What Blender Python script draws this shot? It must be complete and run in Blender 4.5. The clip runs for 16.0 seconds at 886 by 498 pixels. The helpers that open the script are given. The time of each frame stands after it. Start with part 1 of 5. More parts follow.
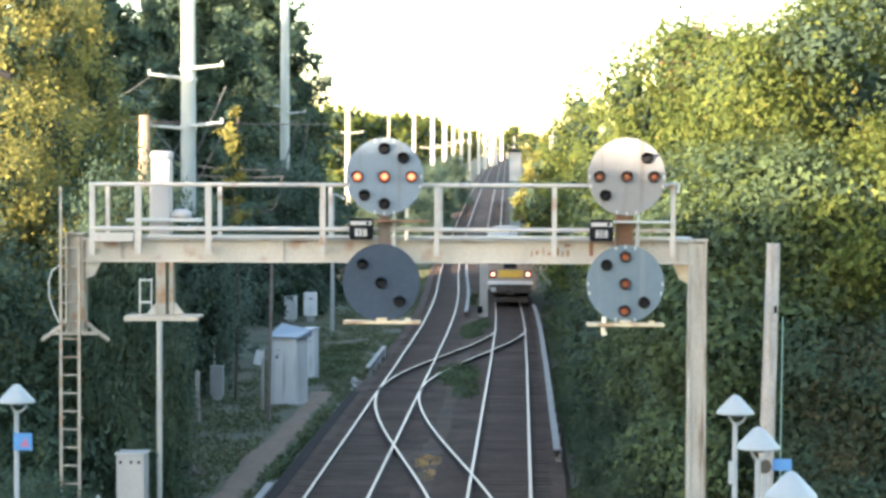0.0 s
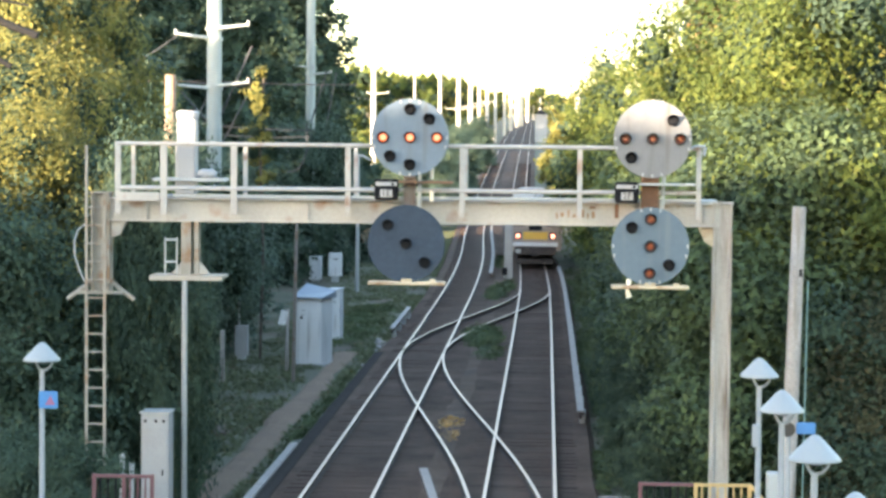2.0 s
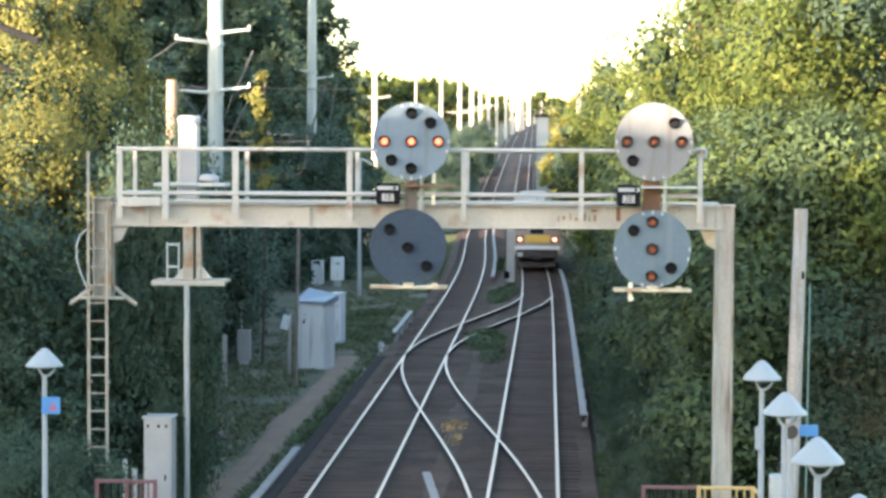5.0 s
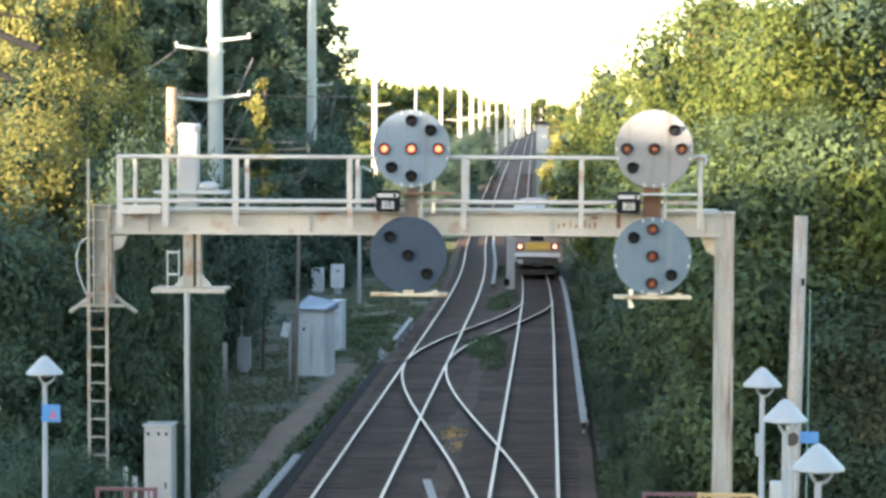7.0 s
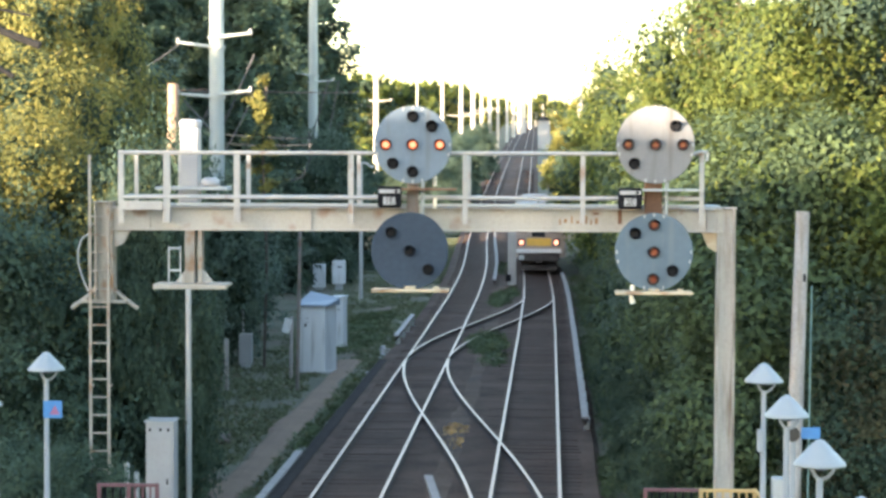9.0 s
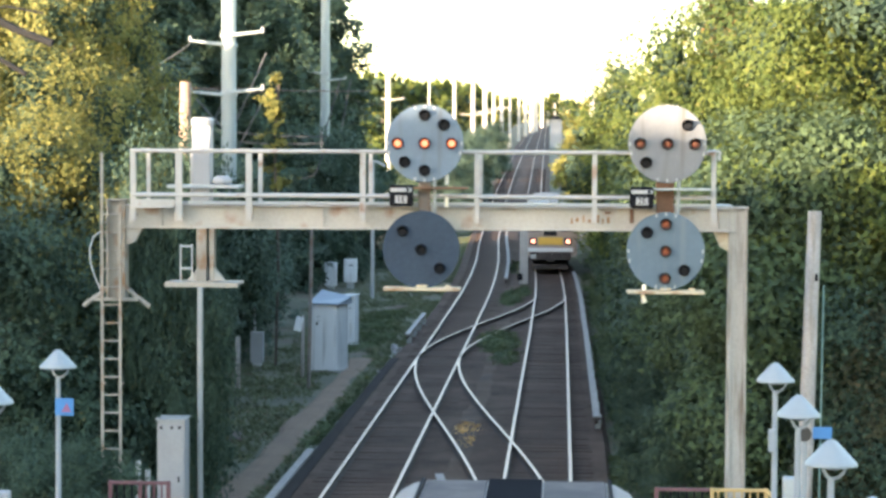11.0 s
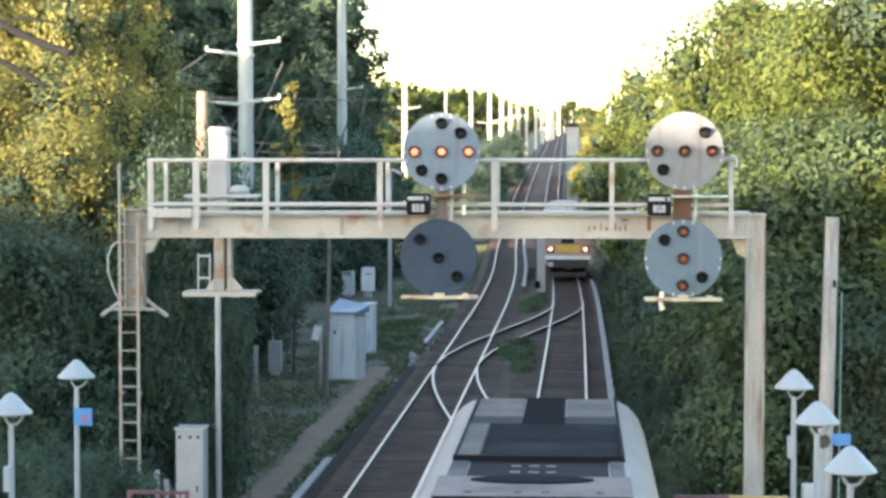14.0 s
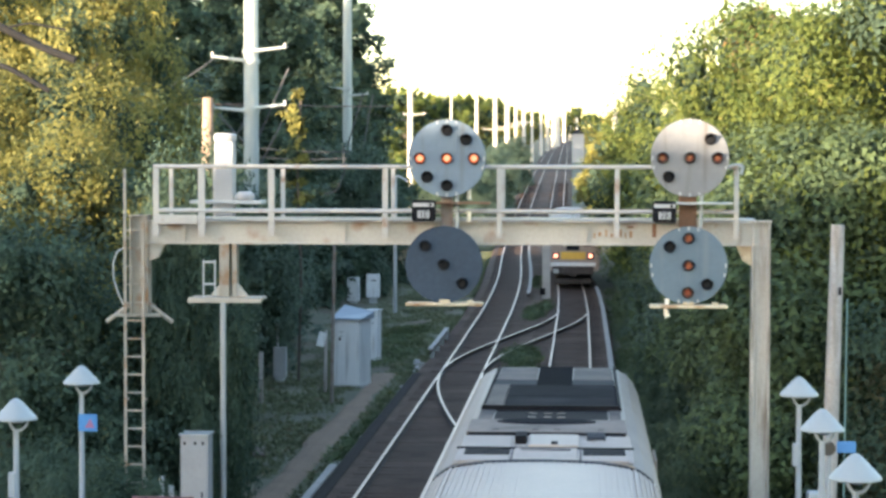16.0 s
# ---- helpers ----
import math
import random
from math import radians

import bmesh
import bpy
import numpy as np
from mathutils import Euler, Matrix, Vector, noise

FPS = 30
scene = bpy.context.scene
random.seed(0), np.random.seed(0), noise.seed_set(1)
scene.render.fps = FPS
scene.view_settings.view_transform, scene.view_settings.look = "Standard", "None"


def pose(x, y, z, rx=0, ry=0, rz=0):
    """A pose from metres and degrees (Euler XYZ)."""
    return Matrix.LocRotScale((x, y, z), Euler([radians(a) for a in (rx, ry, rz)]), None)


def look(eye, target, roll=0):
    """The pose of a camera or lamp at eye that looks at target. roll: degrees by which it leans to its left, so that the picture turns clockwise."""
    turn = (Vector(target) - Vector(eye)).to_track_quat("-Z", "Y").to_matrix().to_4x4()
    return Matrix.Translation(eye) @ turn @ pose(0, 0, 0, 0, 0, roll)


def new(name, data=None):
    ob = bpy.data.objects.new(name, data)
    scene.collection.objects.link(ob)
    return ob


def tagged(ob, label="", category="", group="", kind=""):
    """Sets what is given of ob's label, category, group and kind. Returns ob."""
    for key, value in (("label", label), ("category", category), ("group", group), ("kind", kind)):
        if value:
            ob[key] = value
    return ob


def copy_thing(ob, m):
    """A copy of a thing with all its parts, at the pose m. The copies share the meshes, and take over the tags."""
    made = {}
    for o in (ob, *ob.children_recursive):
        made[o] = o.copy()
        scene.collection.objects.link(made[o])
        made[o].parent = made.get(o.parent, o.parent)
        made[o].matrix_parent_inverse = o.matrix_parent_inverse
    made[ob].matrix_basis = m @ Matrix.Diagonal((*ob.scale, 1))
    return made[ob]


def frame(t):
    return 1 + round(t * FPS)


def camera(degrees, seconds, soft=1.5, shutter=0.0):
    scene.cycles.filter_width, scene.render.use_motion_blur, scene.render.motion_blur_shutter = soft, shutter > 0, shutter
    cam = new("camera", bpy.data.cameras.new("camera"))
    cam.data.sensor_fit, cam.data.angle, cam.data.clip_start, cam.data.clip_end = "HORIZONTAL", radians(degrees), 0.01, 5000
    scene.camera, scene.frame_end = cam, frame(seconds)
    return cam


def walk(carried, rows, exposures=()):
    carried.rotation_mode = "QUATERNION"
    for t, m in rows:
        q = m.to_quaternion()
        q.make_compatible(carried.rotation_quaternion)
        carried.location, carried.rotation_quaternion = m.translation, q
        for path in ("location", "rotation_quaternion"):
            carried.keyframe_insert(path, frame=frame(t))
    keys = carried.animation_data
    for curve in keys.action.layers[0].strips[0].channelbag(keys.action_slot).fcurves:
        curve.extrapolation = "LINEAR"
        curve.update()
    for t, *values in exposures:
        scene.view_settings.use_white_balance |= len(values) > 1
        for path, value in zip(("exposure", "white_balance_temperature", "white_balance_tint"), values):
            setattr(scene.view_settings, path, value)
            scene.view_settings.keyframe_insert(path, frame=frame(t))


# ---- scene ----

# ================= camera =================
# A hand-held zoom from a footbridge: the eye stands still, only its aim drifts.
EYE = (0.0, 0.0, 7.5)                      # metres over the rail head
cam = camera(23.3, 16.0, soft=3.0)
AIM = [                                    # seconds, yaw, pitch, roll
    (0.0, 2.0925, -1.7913, -0.187),
    (0.5, 2.2925, -2.0514, -0.139),
    (1.0, 2.5460, -2.6861, -0.197),
    (1.5, 2.7083, -2.7258, -0.297),
    (2.0, 2.7727, -2.8296, -0.515),
    (2.5, 2.8235, -2.8150, -0.320),
    (3.0, 2.8805, -2.8107, -0.286),
    (3.5, 2.9423, -2.8216, -0.259),
    (4.0, 2.8093, -2.8110, -0.256),
    (6.5, 2.8310, -2.5751, -0.243),
    (7.0, 2.8109, -2.5324, -0.187),
    (7.5, 2.7993, -2.4715, -0.181),
    (8.0, 2.7952, -2.5911, -0.172),
    (10.5, 3.0792, -2.6658, -0.218),
    (11.0, 3.1643, -2.6773, -0.278),
    (11.5, 3.2154, -2.5812, -0.239),
    (12.0, 3.2973, -2.5689, -0.125),
    (12.5, 3.4240, -2.6411, 0.042),
    (13.0, 3.5272, -2.7260, 0.102),
    (13.5, 3.5771, -2.5431, 0.050),
    (14.0, 3.6141, -2.4576, 0.021),
    (14.5, 3.6406, -2.4662, -0.008),
    (15.0, 3.6811, -2.3896, -0.116),
    (15.5, 3.6857, -2.3199, -0.162),
    (16.0, 3.7571, -2.2827, -0.076),
]
walk(cam, [(t, pose(*EYE, 90 + pitch, roll, yaw)) for t, yaw, pitch, roll in AIM],
     exposures=[(0.0, 3.48, 6550, 15), (4.0, 3.45, 6500, 15), (7.5, 3.34, 6450, 15), (11.0, 3.34, 6450, 15), (13.5, 3.38, 6450, 15), (16.0, 3.18, 6450, 15)])

# ================= light =================
SUN_ELEVATION, SUN_AZIMUTH = 7.0, 40.0     # low evening sun, behind the camera and to its left
world = bpy.data.worlds.new("evening_sky")
scene.world = world
world.use_nodes = True
wn = world.node_tree.nodes
sky = wn.new("ShaderNodeTexSky")
sky.sky_type, sky.sun_disc = "NISHITA", False
sky.sun_elevation = radians(SUN_ELEVATION)
sky.sun_rotation = radians(180 + SUN_AZIMUTH)
sky.air_density, sky.dust_density, sky.ozone_density = 1.0, 0.8, 1.2
wn["Background"].inputs["Strength"].default_value = 0.13
world.node_tree.links.new(sky.outputs[0], wn["Background"].inputs["Color"])

sun = new("sun", bpy.data.lights.new("sun", "SUN"))
sun.data.energy, sun.data.angle, sun.data.color = 2.5, radians(0.5), (1.0, 0.80, 0.56)
sun_way = Vector((math.sin(radians(SUN_AZIMUTH)), math.cos(radians(SUN_AZIMUTH)), -math.tan(radians(SUN_ELEVATION))))
sun.matrix_world = look((0, 0, 60), Vector((0, 0, 60)) + sun_way)


# ================= materials =================
def material(name, colour, rough=0.7, metal=0.0, vary=0.25, scale=3.0, grain=40.0, bump=0.2, spec=0.5,
             stain=None, stain_scale=1.2, stain_amount=0.5, random_piece=0.0, streak=False):
    """A procedural surface: two scales of colour noise, optional stains (streaked down the surface), fine relief."""
    m = bpy.data.materials.new(name)
    m.use_nodes = True
    n, l = m.node_tree.nodes, m.node_tree.links
    b = n["Principled BSDF"]
    b.inputs["Roughness"].default_value, b.inputs["Metallic"].default_value = rough, metal
    b.inputs["Specular IOR Level"].default_value = spec
    co = n.new("ShaderNodeTexCoord")
    big, fine = n.new("ShaderNodeTexNoise"), n.new("ShaderNodeTexNoise")
    big.inputs["Scale"].default_value, fine.inputs["Scale"].default_value = scale, grain
    big.inputs["Detail"].default_value = fine.inputs["Detail"].default_value = 4
    for x in (big, fine):
        l.new(co.outputs["Object"], x.inputs["Vector"])
    add = n.new("ShaderNodeMath"); add.operation = "ADD"
    l.new(big.outputs["Fac"], add.inputs[0]); l.new(fine.outputs["Fac"], add.inputs[1])
    if random_piece:
        info = n.new("ShaderNodeObjectInfo")
        more = n.new("ShaderNodeMath"); more.operation = "MULTIPLY_ADD"
        l.new(info.outputs["Random"], more.inputs[0]); more.inputs[1].default_value = random_piece
        l.new(add.outputs[0], more.inputs[2]); add = more
    span = n.new("ShaderNodeMapRange")
    span.inputs["From Min"].default_value, span.inputs["From Max"].default_value = 0.6, 1.4 + random_piece
    span.inputs["To Min"].default_value, span.inputs["To Max"].default_value = 1 - vary, 1 + vary
    l.new(add.outputs[0], span.inputs["Value"])
    mul = n.new("ShaderNodeVectorMath"); mul.operation = "SCALE"
    mul.inputs[0].default_value = colour
    l.new(span.outputs[0], mul.inputs["Scale"])
    out = mul.outputs[0]
    if stain:
        sn = n.new("ShaderNodeTexNoise"); sn.inputs["Scale"].default_value = stain_scale; sn.inputs["Detail"].default_value = 5
        if streak:
            mp = n.new("ShaderNodeMapping"); mp.inputs["Scale"].default_value = (6, 6, 0.5)
            l.new(co.outputs["Object"], mp.inputs["Vector"]); l.new(mp.outputs[0], sn.inputs["Vector"])
        else:
            l.new(co.outputs["Object"], sn.inputs["Vector"])
        r = n.new("ShaderNodeMapRange")
        r.inputs["From Min"].default_value, r.inputs["From Max"].default_value = 0.62 - 0.25 * stain_amount, 0.78 - 0.15 * stain_amount
        l.new(sn.outputs["Fac"], r.inputs["Value"])
        mix = n.new("ShaderNodeMix"); mix.data_type = "RGBA"
        l.new(r.outputs[0], mix.inputs["Factor"]); l.new(out, mix.inputs[6]); mix.inputs[7].default_value = (*stain, 1)
        out = mix.outputs[2]
    l.new(out, b.inputs["Base Color"])
    if bump:
        bp = n.new("ShaderNodeBump"); bp.inputs["Strength"].default_value = bump; bp.inputs["Distance"].default_value = 0.02
        l.new(fine.outputs["Fac"], bp.inputs["Height"]); l.new(bp.outputs[0], b.inputs["Normal"])
    return m


def leaf_material(name, dark, bright, dry, dry_share=0.1):
    """Leaves: each one its own tone, patches of lighter growth, a share of dry ones, some light through the blade."""
    m = bpy.data.materials.new(name)
    m.use_nodes = True
    n, l = m.node_tree.nodes, m.node_tree.links
    b = n["Principled BSDF"]
    b.inputs["Roughness"].default_value = 0.6
    b.inputs["Specular IOR Level"].default_value = 0.12
    geo, co, noi = n.new("ShaderNodeNewGeometry"), n.new("ShaderNodeTexCoord"), n.new("ShaderNodeTexNoise")
    noi.inputs["Scale"].default_value, noi.inputs["Detail"].default_value = 1.5, 3
    l.new(co.outputs["Object"], noi.inputs["Vector"])
    a = n.new("ShaderNodeMath"); a.operation = "MULTIPLY_ADD"
    l.new(geo.outputs["Random Per Island"], a.inputs[0]); a.inputs[1].default_value = 0.30
    l.new(noi.outputs["Fac"], a.inputs[2])
    ramp = n.new("ShaderNodeValToRGB")
    ramp.color_ramp.elements[0].position, ramp.color_ramp.elements[0].color = 0.44, (*dark, 1)
    ramp.color_ramp.elements[1].position, ramp.color_ramp.elements[1].color = 0.82, (*bright, 1)
    e = ramp.color_ramp.elements.new(0.9999 if dry_share <= 0 else 0.98 - dry_share); e.color = (*dry, 1)
    l.new(a.outputs[0], ramp.inputs[0])
    l.new(ramp.outputs[0], b.inputs["Base Color"])
    tr = n.new("ShaderNodeBsdfTranslucent"); l.new(ramp.outputs[0], tr.inputs["Color"])
    mix = n.new("ShaderNodeMixShader"); mix.inputs[0].default_value = 0.25
    l.new(b.outputs[0], mix.inputs[1]); l.new(tr.outputs[0], mix.inputs[2])
    l.new(mix.outputs[0], n["Material Output"].inputs["Surface"])
    return m


def glow(name, colour, strength):
    m = bpy.data.materials.new(name)
    m.use_nodes = True
    b = m.node_tree.nodes["Principled BSDF"]
    b.inputs["Base Color"].default_value = (*[c * 0.15 for c in colour], 1)
    b.inputs["Emission Color"].default_value = (*colour, 1)
    b.inputs["Emission Strength"].default_value = strength
    b.inputs["Roughness"].default_value = 0.2
    return m


M_GRASS = material("grass_soil", (0.084, 0.088, 0.054), 0.95, vary=0.5, scale=0.5, grain=9, bump=0.6, stain=(0.100, 0.076, 0.052), stain_scale=0.35)
M_PATH = material("trodden_dirt", (0.165, 0.112, 0.075), 0.95, vary=0.25, scale=1.2, grain=14, bump=0.5)
M_BALLAST = material("ballast", (0.068, 0.045, 0.034), 0.95, spec=0.15, vary=0.6, scale=0.8, grain=14, bump=0.9, stain=(0.104, 0.073, 0.055), stain_scale=0.45)
M_MIDDLE = material("gravelly_dirt", (0.106, 0.077, 0.058), 0.95, spec=0.1, vary=0.5, scale=0.9, grain=12, bump=0.7, stain=(0.075, 0.062, 0.054), stain_scale=0.6)
M_TIE = material("creosoted_timber", (0.060, 0.040, 0.031), 0.9, spec=0.15, vary=0.35, scale=2, grain=30, bump=0.5, random_piece=0.3)
M_EDGE = material("dark_strip_colour", (0.024, 0.021, 0.020), 0.9, spec=0.1, vary=0.4, scale=2, grain=20, bump=0.4)
M_RAIL = material("worn_rail_steel", (0.55, 0.405, 0.305), 0.5, 0.4, vary=0.1, scale=1, grain=20, bump=0.05)
M_RAILSIDE = material("rusty_rail_side", (0.035, 0.026, 0.022), 0.85, vary=0.3, bump=0.3)
M_BOARD = material("weathered_cover_board", (0.285, 0.265, 0.245), 0.8, vary=0.2, scale=1.5, grain=25)
M_GREY = material("galvanised_grey", (0.36, 0.38, 0.375), 0.55, 0.2, vary=0.15, scale=2)
M_CREAM = material("aged_cream_paint", (0.375, 0.358, 0.318), 0.65, vary=0.14, scale=1.5, grain=18, stain=(0.25, 0.15, 0.09), stain_scale=2.2, stain_amount=0.2)
M_CREAMWALK = material("aged_white_paint", (0.365, 0.355, 0.328), 0.6, vary=0.12, scale=2, grain=18, stain=(0.25, 0.14, 0.08), stain_scale=3, stain_amount=0.2)
M_WOODPOLE = material("weathered_pole_wood", (0.355, 0.33, 0.31), 0.85, vary=0.3, scale=2, grain=22, bump=0.4, stain=(0.18, 0.14, 0.11), stain_scale=1.0, streak=True)
M_DISC = material("signal_disc_grey", (0.158, 0.166, 0.175), 0.55, vary=0.1, scale=2, grain=14, stain=(0.11, 0.105, 0.10), stain_scale=1.0, stain_amount=0.3, streak=True)
M_DISCDARK = material("signal_disc_charcoal", (0.036, 0.053, 0.076), 0.75, spec=0.15, vary=0.15, scale=2, grain=14)
M_DISCLEFT = material("signal_disc_steel_blue", (0.118, 0.166, 0.215), 0.6, vary=0.1, scale=2, grain=14, stain=(0.10, 0.125, 0.15), stain_scale=1.0, stain_amount=0.3, streak=True)
M_BLACK = material("black_paint", (0.010, 0.010, 0.012), 0.7, spec=0.06, vary=0.2)
# A little lighter than black_paint, for hoods on the charcoal disc
M_HOODDULL = material("soft_black_hood_paint", (0.018, 0.024, 0.034), 0.8, spec=0.06, vary=0.2)
M_RUST = material("rusty_iron", (0.16, 0.085, 0.05), 0.85, vary=0.35, scale=4)
M_RUSTPALE = material("thin_rust_stain", (0.30, 0.17, 0.085), 0.85, vary=0.4, scale=8)
M_AMBER = glow("lit_amber_lens", (1.0, 0.40, 0.20), 0.19)
M_REDLENS = glow("red_lens", (1.0, 0.24, 0.12), 0.011)
M_FAINTLENS = glow("faint_red_lens", (1.0, 0.22, 0.12), 0.005)
M_MAST = material("grey_rusting_steel", (0.20, 0.175, 0.155), 0.8, vary=0.3, scale=3, stain=(0.17, 0.09, 0.05), stain_scale=2.5, stain_amount=0.4)
M_TAIL = glow("train_marker_light", (1.0, 0.36, 0.22), 0.42)
M_LEAF = leaf_material("green_leaves", (0.048, 0.076, 0.022), (0.128, 0.154, 0.036), (0.18, 0.17, 0.05), 0.03)
# Same growth as the green leaves, toned darker and bluer for the thicket's shade
M_LEAFVINESHADE = leaf_material("shade_toned_vine_leaves", (0.046, 0.073, 0.044), (0.104, 0.146, 0.064), (0.10, 0.14, 0.06), 0.0)
M_LEAFYELLOW = leaf_material("yellowing_leaves", (0.118, 0.126, 0.040), (0.245, 0.226, 0.062), (0.26, 0.22, 0.07), 0.03)
M_LEAFORANGE = leaf_material("orange_tinged_leaves", (0.15, 0.11, 0.045), (0.30, 0.18, 0.085), (0.32, 0.2, 0.1), 0.05)
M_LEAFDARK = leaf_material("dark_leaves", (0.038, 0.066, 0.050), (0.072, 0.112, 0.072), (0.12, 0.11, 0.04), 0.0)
# Paler copy of the dark leaves: distance haze put into the colour
M_LEAFHAZE = leaf_material("haze_paled_leaves", (0.060, 0.094, 0.072), (0.104, 0.150, 0.102), (0.12, 0.13, 0.07), 0.0)
M_LEAFBROWN = leaf_material("brownish_leaves", (0.038, 0.044, 0.026), (0.082, 0.082, 0.044), (0.11, 0.09, 0.05), 0.03)
M_POSTWOOD = material("reddish_post_wood", (0.34, 0.235, 0.165), 0.85, vary=0.25, scale=3, grain=20, bump=0.3)
# Dull dark green standing in for the shade inside every crown
M_INNERSHADE = material("shade_coloured_inner_leaves", (0.046, 0.070, 0.048), 1.0, spec=0.0, vary=0.6, scale=2.5, grain=9, bump=1.0)
M_BARK = material("bark", (0.085, 0.070, 0.055), 0.95, vary=0.4, scale=4, grain=30, bump=0.8)
# Nearly black bark: the limbs' shade is painted into it
M_SHADEBARK = material("bark_painted_shade", (0.009, 0.009, 0.009), 0.95, vary=0.4, scale=4, grain=30, bump=0.8)
# Far train's underframe, lightened from black to paint in distance haze
M_HAZEUNDER = material("haze_greyed_underframe", (0.062, 0.054, 0.050), 0.9, spec=0.15, vary=0.45, scale=3, grain=14)
M_CONCRETE = material("concrete", (0.30, 0.30, 0.29), 0.9, vary=0.2, scale=1.5, grain=20, bump=0.3)
M_COLUMN = material("flaking_column_paint", (0.335, 0.322, 0.292), 0.7, vary=0.15, scale=1.5, grain=18, stain=(0.15, 0.12, 0.09), stain_scale=1.8, stain_amount=0.55, streak=True)
M_LADDER = material("aged_ladder_paint", (0.27, 0.25, 0.21), 0.7, vary=0.2, scale=3, stain=(0.22, 0.13, 0.07), stain_scale=4, stain_amount=0.4)
M_PLATFORM = material("rust_edged_cream_paint", (0.33, 0.305, 0.255), 0.7, vary=0.2, scale=3, stain=(0.26, 0.15, 0.07), stain_scale=3, stain_amount=0.35)
M_PLATE = material("rust_stained_plate", (0.52, 0.44, 0.30), 0.75, vary=0.25, scale=3, stain=(0.25, 0.12, 0.05), stain_scale=3, stain_amount=0.5)
M_WHITE = material("white_enamel", (0.325, 0.325, 0.325), 0.45, vary=0.06, scale=2)
M_WHITEBOX = material("white_cabinet_paint", (0.62, 0.64, 0.64), 0.55, vary=0.08, scale=2, stain=(0.35, 0.33, 0.30), stain_scale=2, stain_amount=0.2, streak=True)
M_WARMWHITE = material("warm_white_paint", (0.80, 0.74, 0.60), 0.5, vary=0.1)
M_DISCBLUE = material("signal_disc_pale_blue", (0.080, 0.124, 0.160), 0.55, vary=0.1, scale=2, grain=14, stain=(0.11, 0.145, 0.17), stain_scale=0.9, stain_amount=0.3, streak=True)
M_BLACKGLASS = material("dark_glass", (0.012, 0.013, 0.016), 0.5, spec=0.10, vary=0.1, bump=0)
M_DARKGLASS = material("smoked_lamp_glass", (0.03, 0.03, 0.03), 0.3, vary=0.1, bump=0)
M_EMBER = glow("reflector_in_lamp_glow", (1.0, 0.16, 0.03), 0.03)
M_DIMRED = material("dull_red_lens", (0.05, 0.018, 0.016), 0.35, vary=0.15)
M_STEEL = material("stainless_steel", (0.40, 0.33, 0.28), 0.5, 0.5, vary=0.10, scale=0.8, grain=12, bump=0.04, stain=(0.36, 0.29, 0.26), stain_scale=0.5, stain_amount=0.3)
M_STEELWARM = material("roof_sheet_steel", (0.315, 0.265, 0.232), 0.65, 0.1, spec=0.3, vary=0.18, scale=1.2, grain=10, bump=0.05)
M_SHROUD = material("dull_brown_roof_paint", (0.165, 0.135, 0.118), 0.7, spec=0.2, vary=0.3, scale=1.5, grain=9, stain=(0.07, 0.06, 0.055), stain_scale=1.4)
M_ROOFMID = material("dulled_roof_sheet", (0.092, 0.076, 0.072), 0.7, 0.1, spec=0.2, vary=0.35, scale=1.6, grain=8, bump=0.03, stain=(0.04, 0.038, 0.04), stain_scale=0.9)
M_CABSIDE = material("brushed_cab_steel", (0.25, 0.218, 0.196), 0.55, 0.3, vary=0.12, scale=1.0, grain=14, bump=0.04)
M_WARMSTEEL = material("pale_roof_box_paint", (0.36, 0.31, 0.27), 0.6, spec=0.3, vary=0.1)
M_ROOFBLACK = material("black_anti_slip", (0.010, 0.011, 0.014), 0.9, spec=0.02, vary=0.25, scale=2)
M_ROOFDARK = material("glossy_dark_panel", (0.010, 0.011, 0.015), 0.8, spec=0.03, vary=0.45, scale=0.9, grain=5, bump=0.02, stain=(0.034, 0.037, 0.044), stain_scale=0.6)
M_ROOFGREY = material("dull_grey_panel", (0.032, 0.036, 0.043), 0.75, spec=0.06, vary=0.25, scale=1.0)
M_YELLOW = material("train_yellow", (0.62, 0.38, 0.06), 0.5, vary=0.2, scale=3)
M_POLE = material("pale_green_pole_paint", (0.33, 0.37, 0.355), 0.6, vary=0.12, scale=1.0, stain=(0.30, 0.34, 0.33), stain_scale=0.5, streak=True)
M_PALEPOLE = material("pale_pole_paint", (0.54, 0.50, 0.43), 0.6, vary=0.1, scale=0.8)
M_GREENWIRE = material("green_guard", (0.17, 0.30, 0.29), 0.5, vary=0.1)
M_WIRE = material("grey_cable", (0.05, 0.055, 0.062), 0.6, vary=0.1)
M_WIREBROWN = material("brown_cable", (0.10, 0.060, 0.05), 0.7, vary=0.1)
M_LAMPWHITE = material("white_lamp_shade", (0.272, 0.302, 0.312), 0.45, vary=0.06, scale=4)
M_POSTGREY = material("pale_grey_post", (0.265, 0.287, 0.30), 0.5, vary=0.1)
M_BLUE = material("blue_sign", (0.055, 0.20, 0.43), 0.5, vary=0.1)
M_SIGNRED = material("red_sign_mark", (0.28, 0.11, 0.20), 0.5, vary=0.1)
M_MAROON = material("maroon_paint", (0.125, 0.055, 0.058), 0.6, vary=0.2)
M_YELLOWFENCE = material("ochre_paint", (0.44, 0.30, 0.12), 0.6, vary=0.2)
M_CABINET = material("grey_cabinet_paint", (0.32, 0.33, 0.33), 0.6, vary=0.15, scale=1.5)
M_HUT = material("pale_hut_paint", (0.57, 0.59, 0.59), 0.6, vary=0.08, scale=1.2, stain=(0.34, 0.35, 0.35), stain_scale=1.0, stain_amount=0.3, streak=True)
M_HUTROOF = material("blue_grey_sheet", (0.215, 0.26, 0.30), 0.5, vary=0.12, scale=1.5)
